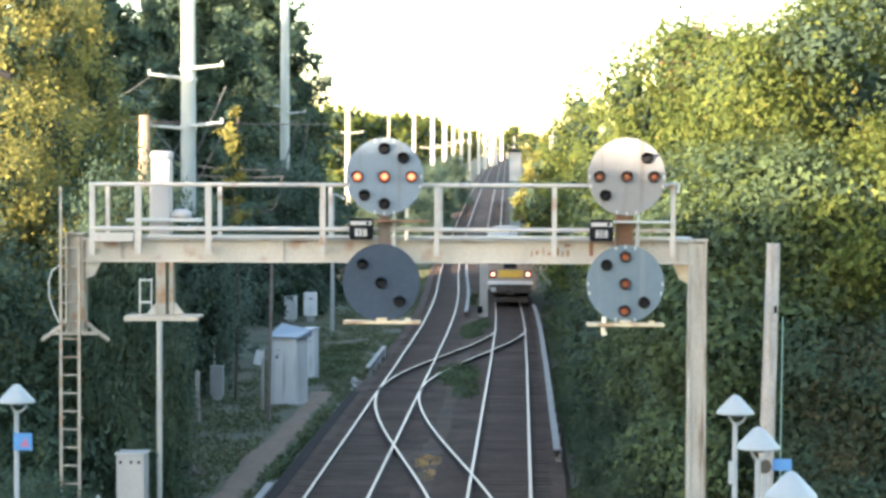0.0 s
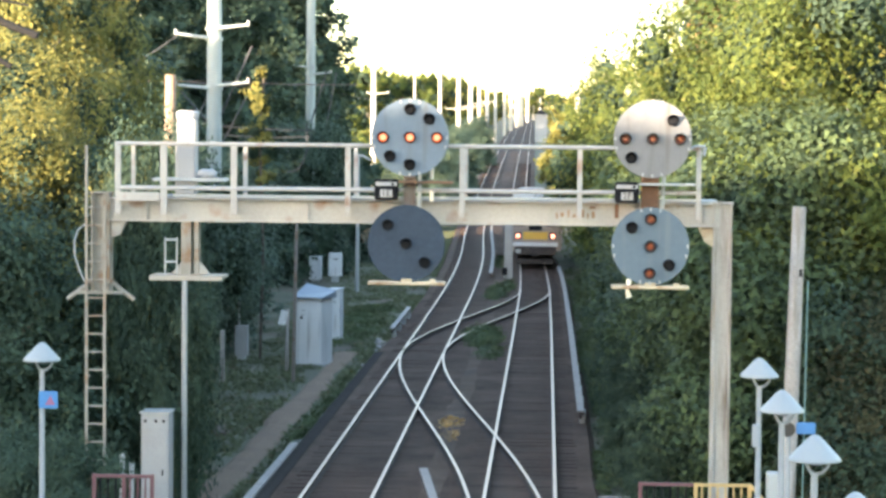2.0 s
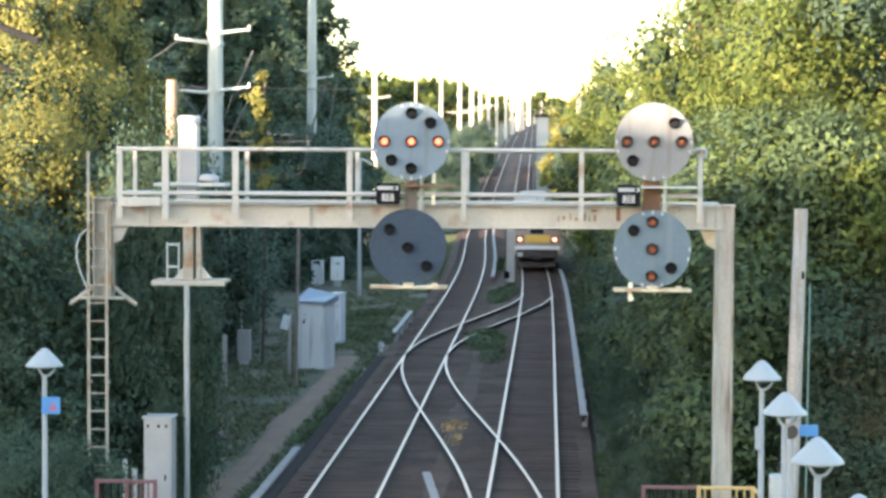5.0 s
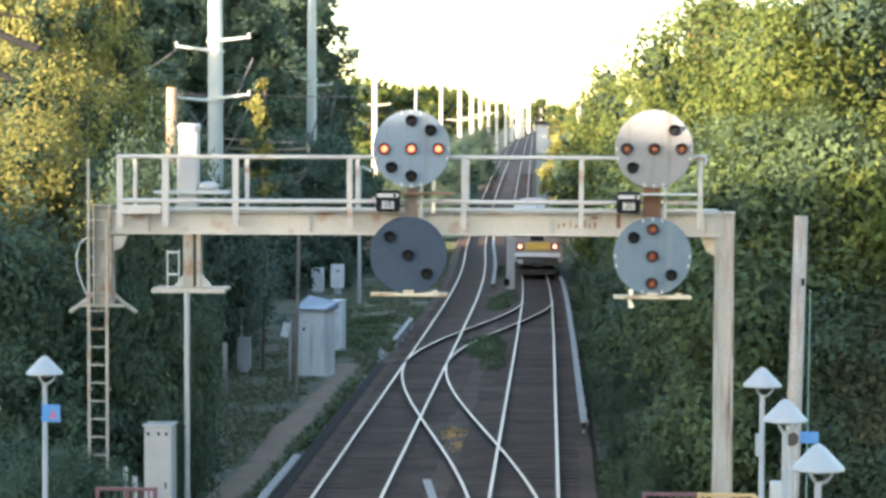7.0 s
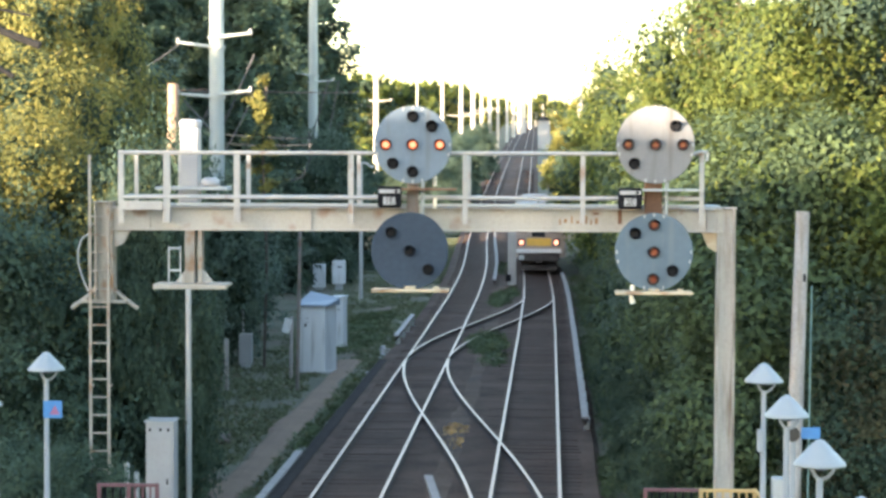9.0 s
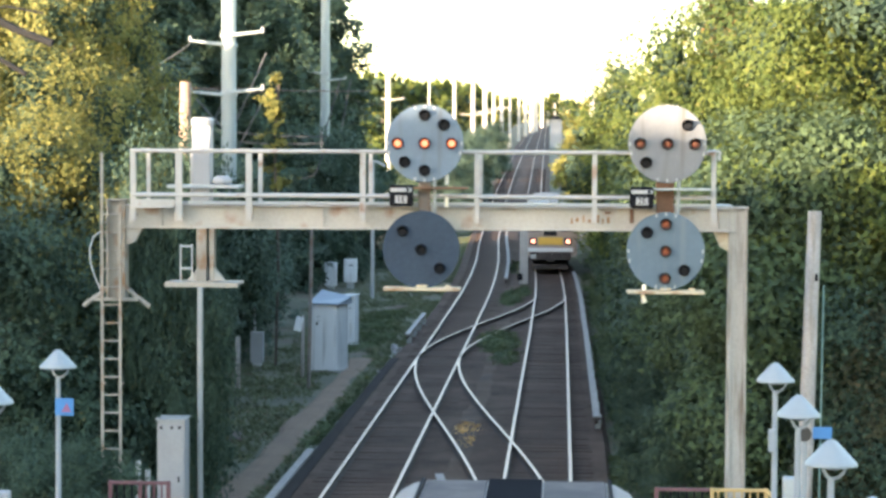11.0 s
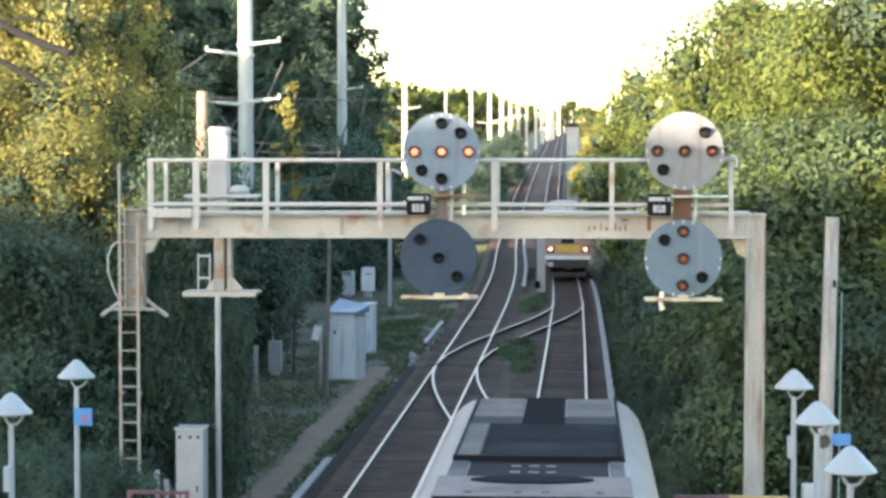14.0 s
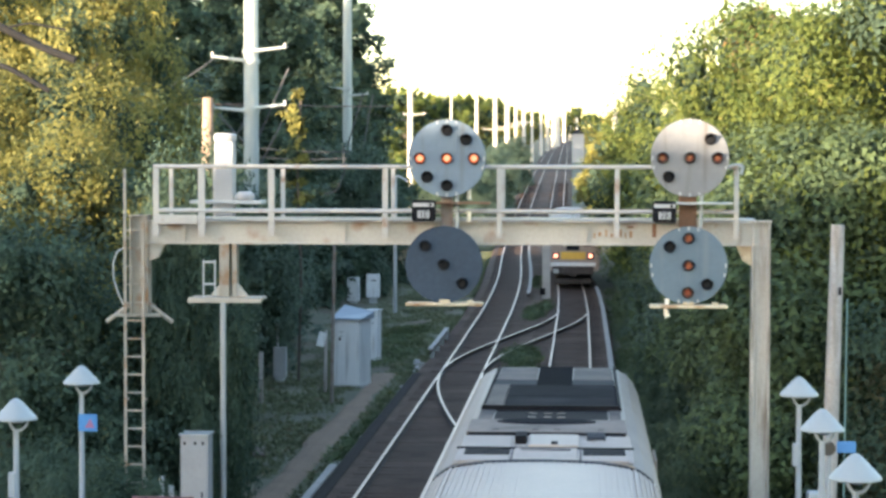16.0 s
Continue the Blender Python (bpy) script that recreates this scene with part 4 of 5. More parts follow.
def build_car(train, y0, cab):
    """One car from y0 backwards; a cab end with its roof equipment where cab is set."""
    length, low = 25.8, 12.4
    start = y0
    if cab:
        p = part("cab_body", hull(LOW_ROOF, y0 - low, y0), M_CABSIDE, train, "smooth stainless front body")
        # roof panels
        def plate(name, xa, xb, ya, yb, z, h, mat, label=""):
            b = B(); box(b, ((xa + xb) / 2, y0 - (ya + yb) / 2, z + h / 2), (xb - xa, yb - ya, h), 0.006)
            return part(name, b, mat, train, label)
        plate("roof_panel", -0.98, -0.30, 0.05, 2.3, 3.78, 0.02, M_ROOFMID)
        plate("roof_panel", 0.33, 1.00, 0.05, 2.3, 3.78, 0.02, M_ROOFMID)
        plate("roof_strip", -0.28, 0.31, -0.02, 3.2, 3.78, 0.03, M_ROOFBLACK, "matt black anti-slip strip")
        plate("roof_panel", -1.00, 1.02, 2.33, 3.2, 3.78, 0.020, M_ROOFGREY)
        plate("roof_panel", -1.01, -0.72, 3.22, 6.7, 3.78, 0.03, M_ROOFMID)
        plate("roof_panel", -0.71, 1.03, 3.22, 4.9, 3.78, 0.03, M_ROOFDARK, "glossy dark roof panel")
        plate("roof_panel", -0.71, 1.03, 4.92, 6.7, 3.78, 0.03, M_ROOFDARK, "glossy dark roof panel")
        plate("roof_edge", -1.03, 1.05, 6.68, 6.76, 3.78, 0.08, M_BLACK)
        plate("side_gutter", -1.035, -0.995, 0.05, 6.7, 3.775, 0.05, M_BLACK)
        plate("side_gutter", 1.035, 1.075, 0.05, 6.7, 3.775, 0.05, M_BLACK)
        # Not sunk: black colour stands for the shade in the fan well
        plate("roof_well", -0.80, 0.86, 6.78, 8.2, 3.782, 0.012, M_BLACK, "flat black plate for the shaded fan well")
        plate("roof_panel", -1.03, -0.82, 6.78, 8.2, 3.78, 0.02, M_ROOFMID)
        plate("roof_panel", 0.88, 1.05, 6.78, 8.2, 3.78, 0.02, M_ROOFMID)
        for yy in (7.25, 7.75):
            for xa in (-0.30, -0.08, 0.12):
                plate("grille_bar", xa, xa + 0.12, yy, yy + 0.03, 3.80, 0.012, M_STEELWARM)
        plate("roof_shroud", -1.10, 1.10, 8.25, 9.7, 3.78, 0.05, M_SHROUD, "dull brownish roof shroud")
        b = B(); lathe(b, [(0.70, 0.0), (0.70, 0.02), (0.62, 0.03)], 28)
        bmesh.ops.scale(b, vec=(1.0, 0.42, 1), verts=b.verts); bmesh.ops.translate(b, verts=b.verts, vec=(-0.02, y0 - 8.55, 3.822))
        part("shroud_slot", b, M_ROOFDARK, train)
        for xa in (-0.75, -0.2, 0.1, 0.7):
            plate("latch", xa, xa + 0.09, 9.35, 9.5, 3.82, 0.02, M_ROOFMID)
        plate("shroud_edge", -1.08, 1.08, 9.68, 9.76, 3.78, 0.045, M_BLACK)
        plate("equipment_box", -0.22, 0.44, 9.9, 11.0, 3.78, 0.045, M_WARMSTEEL, "white roof box")
        plate("antenna", -0.40, -0.25, 10.2, 10.7, 3.78, 0.12, M_BLACK, "black roof antenna")
        plate("antenna", 0.08, 0.17, 10.75, 10.95, 3.822, 0.02, M_BLACK)
        plate("roof_panel", -1.10, -0.45, 9.9, 11.1, 3.78, 0.018, M_STEELWARM)
        plate("roof_panel", 0.66, 1.12, 9.9, 11.1, 3.78, 0.018, M_STEELWARM)
        plate("roof_panel", -1.12, 1.14, 9.80, 12.38, 3.778, 0.012, M_STEELWARM)
        plate("roof_seam", -1.14, 1.16, 11.08, 11.17, 3.785, 0.022, M_BLACK, "dark seam across the roof")
        for xa in (-0.42, 0.455):
            plate("seam", xa, xa + 0.025, 11.17, 12.38, 3.785, 0.012, M_ROOFMID)
        plate("equipment_box", 0.55, 0.80, 9.78, 10.3, 3.79, 0.05, M_ROOFGREY, "dark grey roof box")
        # Vent plates lie flat; black stands for the shade in their slots
        plate("vent", -1.02, -0.44, 11.25, 11.75, 3.785, 0.018, M_BLACK, "flat black plate for a shaded vent slot")
        plate("vent", 0.50, 1.04, 11.25, 11.75, 3.785, 0.018, M_BLACK, "flat black plate for a shaded vent slot")
        plate("vent_cover", -0.38, 0.42, 11.2, 12.3, 3.785, 0.025, M_STEELWARM)
        plate("vent_slot", -0.30, 0.34, 11.28, 11.45, 3.808, 0.006, M_ROOFMID)
        plate("vent_cover", -1.06, -0.44, 11.85, 12.35, 3.785, 0.02, M_STEELWARM)
        plate("vent_cover", 0.50, 1.08, 11.85, 12.35, 3.785, 0.02, M_STEELWARM)
        start = y0 - low
    # arched rear part of the car with fluted roof
    pro = HIGH_SIDE + [roof_arc(k / 24) for k in range(23, 0, -1)] + [(-x, z) for x, z in HIGH_SIDE[::-1]]
    part("body", hull(pro, y0 - length, start), M_STEEL, train)
    b = B(); hull([(x * 1.006, z + 0.02) for x, z in pro[4:-4]], start - 0.10, start + 0.02, b); part("roof_rim", b, M_ROOFGREY, train)
    for k in range(3, 56):
        u = k / 58
        xa, za = roof_arc(u - 0.004); xb, zb = roof_arc(u + 0.004)
        nx, nz = -(zb - za), (xb - xa)
        d = math.hypot(nx, nz) or 1
        nx, nz = nx / d, nz / d
        if nz < 0:
            nx, nz = -nx, -nz
        b = B()
        quad = [(xa - nx * 0.01, za - nz * 0.01), (xb - nx * 0.01, zb - nz * 0.01), (xb + nx * 0.016, zb + nz * 0.011), (xa + nx * 0.011, za + nz * 0.011)]
        hull(quad, y0 - length + 0.3, start - 0.12, b)
        bmesh.ops.recalc_face_normals(b, faces=b.faces)
        part("roof_flute", b, M_STEEL, train)
    for s in (-1, 1):
        for k in range(9):
            b = B(); box(b, (s * 1.605, y0 - 2.4 - k * 2.55, 2.25), (0.02, 1.5, 0.75), 0.008); part("side_window", b, M_BLACKGLASS, train)
        for k in (4.0, 17.5):
            b = B(); box(b, (s * 1.612, y0 - k - 1.6, 2.0), (0.03, 1.3, 1.95), 0.01); part("door", b, M_STEELWARM, train)
    b = B(); box(b, (0, y0 - length / 2, 0.72), (2.3, length - 2, 0.45), 0.03); part("underframe", b, M_BLACK, train)
    for yy in (3.2, length - 3.2):
        w = B(); box(w, (0, y0 - yy, 0.46), (2.2, 3.0, 0.3), 0.05); bogie = part("bogie", w, M_BLACK, train)
        for dy in (-1.2, 1.2):
            w = B(); rod(w, (-0.79, y0 - yy + dy, 0.46), (0.79, y0 - yy + dy, 0.46), 0.07)
            for sx in (-0.75, 0.75):
                rod(w, (sx - 0.06, y0 - yy + dy, 0.46), (sx + 0.06, y0 - yy + dy, 0.46), 0.45, seg=24)
            part("wheelset", w, M_RUST, bogie)


def build_train():
    t = thing("passenger_train", (TRACK_R, 0, 0), "stainless steel commuter train with fluted roof and dark roof equipment", "train")
    build_car(t, 0.0, True)
    build_car(t, -26.1, False)
    return t


def build_far_train():
    y = 131.0
    t = thing("waiting_train", (-0.65, y, 0), "stopped commuter train with a yellow end and red marker lights", "train")
    t.rotation_euler.z = 0.012
    pro = HIGH_SIDE + [roof_arc(k / 12) for k in range(11, 0, -1)] + [(-x, z) for x, z in HIGH_SIDE[::-1]]
    part("body", hull(pro, 0.0, 52.0), M_STEELWARM, t)
    b = B(); box(b, (0, -0.03, 1.90), (1.50, 0.05, 0.46), 0.02); part("end_panel", b, M_YELLOW, t, "yellow end panel")
    b = B(); box(b, (0, -0.06, 1.36), (2.75, 0.12, 0.24), 0.03); part("end_sill", b, M_WHITEBOX, t, "pale end sill")
    b = B(); box(b, (-0.02, -0.02, 2.72), (0.8, 0.05, 1.0), 0.02); part("end_door_window", b, M_BLACKGLASS, t)
    for s in (-1, 1):
        b = B(); box(b, (s * 1.0, -0.02, 2.85), (0.75, 0.05, 0.75), 0.03); part("windscreen", b, M_BLACKGLASS, t)
        b = B(); box(b, (s * 1.06, -0.02, 1.88), (0.42, 0.06, 0.42), 0.03); part("lamp_housing", b, M_DIMRED, t)
        b = B(); lathe(b, [(0.13, 0.0), (0.125, 0.02), (0.07, 0.04)], 16)
        bmesh.ops.rotate(b, verts=b.verts, matrix=Matrix.Rotation(radians(90), 3, "X")); bmesh.ops.translate(b, verts=b.verts, vec=(s * 1.06, -0.05, 1.88))
        part("marker_light", b, M_TAIL, t)
    b = B(); box(b, (0, 0.05, 0.98), (2.5, 0.3, 0.5), 0.05); part("underframe", b, M_HAZEUNDER, t)
    b = B(); box(b, (0, -0.35, 0.85), (0.36, 0.8, 0.3), 0.04); box(b, (0, -0.72, 0.85), (0.5, 0.14, 0.36), 0.04); part("coupler", b, M_HAZEUNDER, t)
    b = B(); box(b, (0, 0.1, 0.32), (2.2, 0.12, 0.3), 0.03); part("pilot", b, M_HAZEUNDER, t)
    b = B(); box(b, (-1.05, -0.08, 0.95), (0.34, 0.1, 0.28), 0.03); part("step", b, M_GREY, t)
    for yy in (3.0, 22.0):
        w = B(); box(w, (0, yy, 0.46), (2.2, 3.0, 0.3), 0.05)
        for dy in (-1.2, 1.2):
            for sx in (-0.75, 0.75):
                rod(w, (sx - 0.06, yy + dy, 0.46), (sx + 0.06, yy + dy, 0.46), 0.45, seg=20)
        part("bogie", w, M_HAZEUNDER, t)


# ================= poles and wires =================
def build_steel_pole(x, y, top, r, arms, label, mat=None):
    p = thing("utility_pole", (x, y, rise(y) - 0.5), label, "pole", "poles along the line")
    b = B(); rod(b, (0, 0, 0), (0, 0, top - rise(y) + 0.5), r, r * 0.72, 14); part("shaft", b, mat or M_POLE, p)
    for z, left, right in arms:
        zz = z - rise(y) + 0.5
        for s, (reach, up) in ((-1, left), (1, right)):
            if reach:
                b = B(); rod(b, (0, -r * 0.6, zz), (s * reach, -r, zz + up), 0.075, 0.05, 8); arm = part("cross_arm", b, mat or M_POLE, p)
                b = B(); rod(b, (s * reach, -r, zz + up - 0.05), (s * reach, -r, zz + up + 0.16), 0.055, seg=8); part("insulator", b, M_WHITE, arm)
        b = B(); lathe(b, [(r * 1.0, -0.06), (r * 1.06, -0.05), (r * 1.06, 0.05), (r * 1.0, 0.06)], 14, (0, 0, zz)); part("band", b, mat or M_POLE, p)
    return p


def wire(pts, r, mat, label, sag=0.0, n=10):
    cu = bpy.data.curves.new("wire", "CURVE")
    cu.dimensions, cu.bevel_depth, cu.bevel_resolution = "3D", r, 1
    sp = cu.splines.new("POLY")
    full = []
    for a, b in zip(pts, pts[1:]):
        for i in range(n):
            u = i / n
            p = Vector(a).lerp(Vector(b), u); p.z -= sag * 4 * u * (1 - u); full.append(p)
    full.append(Vector(pts[-1]))
    sp.points.add(len(full) - 1)
    for q, p in zip(sp.points, full):
        q.co = (*p, 1)
    cu.materials.append(mat)
    return tagged(new("overhead_wire", cu), label, "wire", "overhead wires")


def build_poles():
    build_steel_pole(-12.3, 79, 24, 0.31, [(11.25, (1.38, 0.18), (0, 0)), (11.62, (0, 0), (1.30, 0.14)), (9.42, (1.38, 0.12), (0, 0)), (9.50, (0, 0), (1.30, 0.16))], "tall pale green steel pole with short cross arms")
    build_steel_pole(-14.8, 134, 26, 0.33, [(12.1, (1.45, 0.22), (0.2, 0.0)), (11.7, (0, 0), (1.30, 0.12))], "tall pale green steel pole among dark trees")
    build_steel_pole(-17.0, 210, 15.0, 0.33, [(12.2, (0.6, 0.1), (1.5, 0.15))], "sunlit white pole beside the line", M_PALEPOLE)
    for x, y, top, r in ((-16.2, 262, 17.0, 0.16), (-13.6, 272, 16.4, 0.28), (-11.9, 288, 17.2, 0.36), (-11.3, 316, 18.0, 0.42), (-11.5, 362, 19.3, 0.33),
                         (-11.0, 392, 20.2, 0.40), (-11.4, 470, 22.4, 0.36), (-10.8, 540, 24.4, 0.38), (-10.2, 600, 26.2, 0.55), (-9.3, 660, 28.0, 0.75), (-8.6, 700, 29.2, 0.75),
                         (-10.5, 760, 31.5, 0.5), (-7.6, 820, 32.6, 0.7), (-6.0, 900, 34.6, 0.7)):
        build_steel_pole(x, y, top, r, [(top - 5.2, (1.6, 0.1), (1.8, 0.1))] if 280 < y < 400 else [], "distant sunlit white pole beside the line", M_PALEPOLE)
    for x, y, h, r, lab in ((-3.1, 900, 66, 0.42, "slender far-off radio mast"), (16.6, 300, 48, 0.14, "tall thin grey mast behind the trees")):
        p = thing("radio_mast", (x, y, rise(y) - 0.5), lab, "mast")
        b = B(); rod(b, (0, 0, 0), (0, 0, h), r, r * 0.5, 8); part("shaft", b, M_GREY, p)
    p = build_steel_pole(3.3, 240, 14.9, 0.30, [], "pale pole among yellowing trees", M_PALEPOLE)
    p = thing("wooden_post", (-8.72, 49, -0.45), "round wooden post with a sunlit top", "post")
    b = B(); rod(b, (0, 0, 0), (0.09, 0, 9.45), 0.15, 0.125, 14); part("shaft", b, M_POSTWOOD, p)
    p = thing("wooden_pole", (4.62, 41, -0.45), "weathered grey wooden pole standing before the thicket", "pole")
    b = B(); rod(b, (0, 0, 0), (0.17, 0, 6.80), 0.155, 0.128, 16); part("shaft", b, M_WOODPOLE, p)
    b = B(); rod(b, (0.30, -0.05, 0), (0.35, -0.05, 5.4), 0.013, seg=8); part("ground_wire_guard", b, M_GREENWIRE, p, "thin green wire guard")
    b = B(); box(b, (0.20, -0.15, 5.55), (0.05, 0.02, 0.14)); part("tag", b, M_BLACK, p)
    # slim posts by the grass
    p = thing("signal_post", (-9.95, 113, -0.4), "slim grey post with a short arm at its head", "post")
    b = B(); rod(b, (0, 0, 0), (0, 0, 7.25), 0.11, 0.09, 10); part("shaft", b, M_GREY, p)
    b = B(); tube(b, [(0, 0, 7.2), (0.25, 0, 7.2), (0.65, 0, 6.95)], 0.06); part("arm", b, M_GREY, p)
    p = thing("wooden_post", (-8.25, 70, -0.4), "slim weathered post beside the hut", "post")
    b = B(); rod(b, (0, 0, 0), (0.10, 0, 5.9), 0.065, 0.055, 10); part("shaft", b, M_MAST, p)
    p = thing("steel_post", (-7.62, 45, -0.4), "straight grey steel pipe post in the grass", "post")
    b = B(); rod(b, (0, 0, 0), (0, 0, 5.1), 0.062, seg=12); part("pipe", b, M_GREY, p)
    # wires
    wire([(-22, 84, 9.6), (-18.1, 82.5, 9.9), (-13.65, 79, 11.40)], 0.025, M_WIRE, "dark overhead wire at the steel pole", 0.35)
    c = thing("splice_box", (-18.1, 82.4, 9.62), "small pale junction box hung on the overhead wire", "junction box")
    b = B(); box(b, (0, 0, 0.16), (0.32, 0.2, 0.46), 0.03); part("case", b, M_WHITEBOX, c)
    wire([(-24, 84, 9.9), (-12.3, 79.2, 9.7), (-8, 90, 9.9)], 0.022, M_WIREBROWN, "thin brownish overhead wire", 0.05)
    wire([(-17.5, 100, 10.3), (-14.8, 134, 11.1), (-17, 210, 11.7)], 0.03, M_WIREBROWN, "thin brownish overhead wire", 0.2)
    wire([(-13.0, 85, 7.75), (-9.4, 85, 7.7)], 0.025, M_WIRE, "thick grey cable behind the gantry", 0.08)
    wire([(-13.6, 84, 8.2), (-9.2, 84, 7.95)], 0.025, M_WIRE, "thick grey cable behind the gantry", 0.10)
    for a, b in (((-12.3, 79, 9.6), (-13.4, 79, 7.4)), ((-12.1, 79, 8.3), (-10.9, 79, 11.0)), ((-12.2, 79, 7.0), (-10.8, 79, 9.7)), ((-12.5, 78.9, 8.2), (-13.6, 78.9, 9.4))):
        wire([a, b], 0.035, M_WIRE, "taut guy cable on the steel pole")
    for a, b in (((-13.5, 131, 11.8), (-14.5, 131, 8.4)), ((-12.9, 131, 11.7), (-13.6, 131, 7.9))):
        wire([a, b], 0.05, M_WIRE, "hanging grey cable at the steel pole", 0.0)
    wire([(-9.55, 85, 8.2), (-9.5, 85, 7.2), (-9.8, 85, 6.45), (-10.3, 85, 6.3)], 0.03, M_WIRE, "hanging grey cable loop", 0.05)
    wire([(-13.6, 272, 16.3), (-11.0, 392, 20.0), (-10.5, 760, 31.0), (0.5, 760, 31.0)], 0.05, M_WIRE, "distant overhead wire along the line", 0.8)
    wire([(5.2, 52, 9.2), (9.5, 52, 7.4)], 0.02, M_WOODPOLE, "bare pale twig across the leaves")


# ================= platforms, lamps, fences =================
def build_platform(name, x0, x1, y1, label):
    t = thing(name, (0, 0, 0), label, "platform", "platforms", "structure")
    b = B(); box(b, ((x0 + x1) / 2, (y1 - 60) / 2, 1.08), (x1 - x0, y1 + 60, 0.24), 0.02); part("slab", b, M_CONCRETE, t)
    for k in range(9):
        b = B(); box(b, ((x0 + x1) / 2, y1 - 1.0 - k * 6, 0.28), (x1 - x0 - 0.8, 0.4, 1.36), 0.02); part("pier", b, M_CONCRETE, t)


def build_lamp(x, y, z, sign=False, boxed=False, tag="white conical platform lamp on a slim grey post"):
    l = thing("platform_lamp", (x, y, z), tag, "lamp", "platform lamps")
    h = 4.34 - z
    b = B(); lathe(b, [(0.284, 0.0), (0.289, 0.012), (0.280, 0.034), (0.222, 0.095), (0.150, 0.172), (0.088, 0.238), (0.045, 0.274), (0.012, 0.287)], 28, (0, 0, h - 0.285)); part("shade", b, M_LAMPWHITE, l, "white conical shade", smooth=True)
    b = B(); rod(b, (0, 0, 0), (0, 0, h - 0.42), 0.048, 0.038, 12); part("post", b, M_POSTGREY, l)
    b = B(); tube(b, [(0, 0, h - 0.44), (-0.05, 0, h - 0.40), (-0.085, 0, h - 0.33), (-0.09, 0, h - 0.27)], 0.02, 8); part("fork", b, M_POSTGREY, l)
    b = B(); tube(b, [(0, 0, h - 0.44), (0.08, 0, h - 0.42), (0.14, 0, h - 0.36), (0.17, 0, h - 0.27)], 0.02, 8); part("fork", b, M_POSTGREY, l)
    b = B(); lathe(b, [(0.05, 0), (0.11, 0.03), (0.12, 0.06)], 16, (0.02, 0, h - 0.335)); part("lamp_glass", b, M_DARKGLASS, l)
    if boxed:
        b = B(); box(b, (-0.045, -0.03, h - 1.16), (0.10, 0.10, 0.34), 0.01); part("junction_box", b, M_POSTGREY, l)
    if sign:
        b = B(); box(b, (0.11, -0.05, h - 0.89), (0.29, 0.02, 0.27), 0.004); s = part("sign", b, M_BLUE, l, "small blue sign with a red mark")
        b = B(); vs = [b.verts.new(p) for p in ((0.06, -0.064, h - 0.97), (0.22, -0.064, h - 0.97), (0.15, -0.064, h - 0.82))]; b.faces.new(vs); part("mark", b, M_SIGNRED, s)
    return l


def build_fence(name, x0, x1, y, base, top, colours, label):
    f = thing(name, (0, y, base), label, "fence", "platform end fences")
    h = top - base
    n = len(colours)
    w = (x1 - x0) / n
    for k, m in enumerate(colours):
        a = x0 + k * w
        for z in (h - 0.03, h - 0.55, 0.10):
            b = B(); box(b, (a + w / 2, 0, z), (w - 0.02, 0.05, 0.05), 0.005); part("rail", b, m, f)
        b = B(); box(b, (a + 0.025, 0, h / 2), (0.06, 0.06, h), 0.005); part("post", b, m, f)
        i = 1
        while a + i * 0.12 < a + w - 0.04:
            b = B(); box(b, (a + i * 0.12, 0, h / 2), (0.025, 0.025, h - 0.1)); part("baluster", b, M_BLACK if k % 2 == 0 else m, f)
            i += 1
    b = B(); box(b, (x1, 0, h / 2), (0.06, 0.06, h), 0.005); part("post", b, colours[-1], f)
    return f


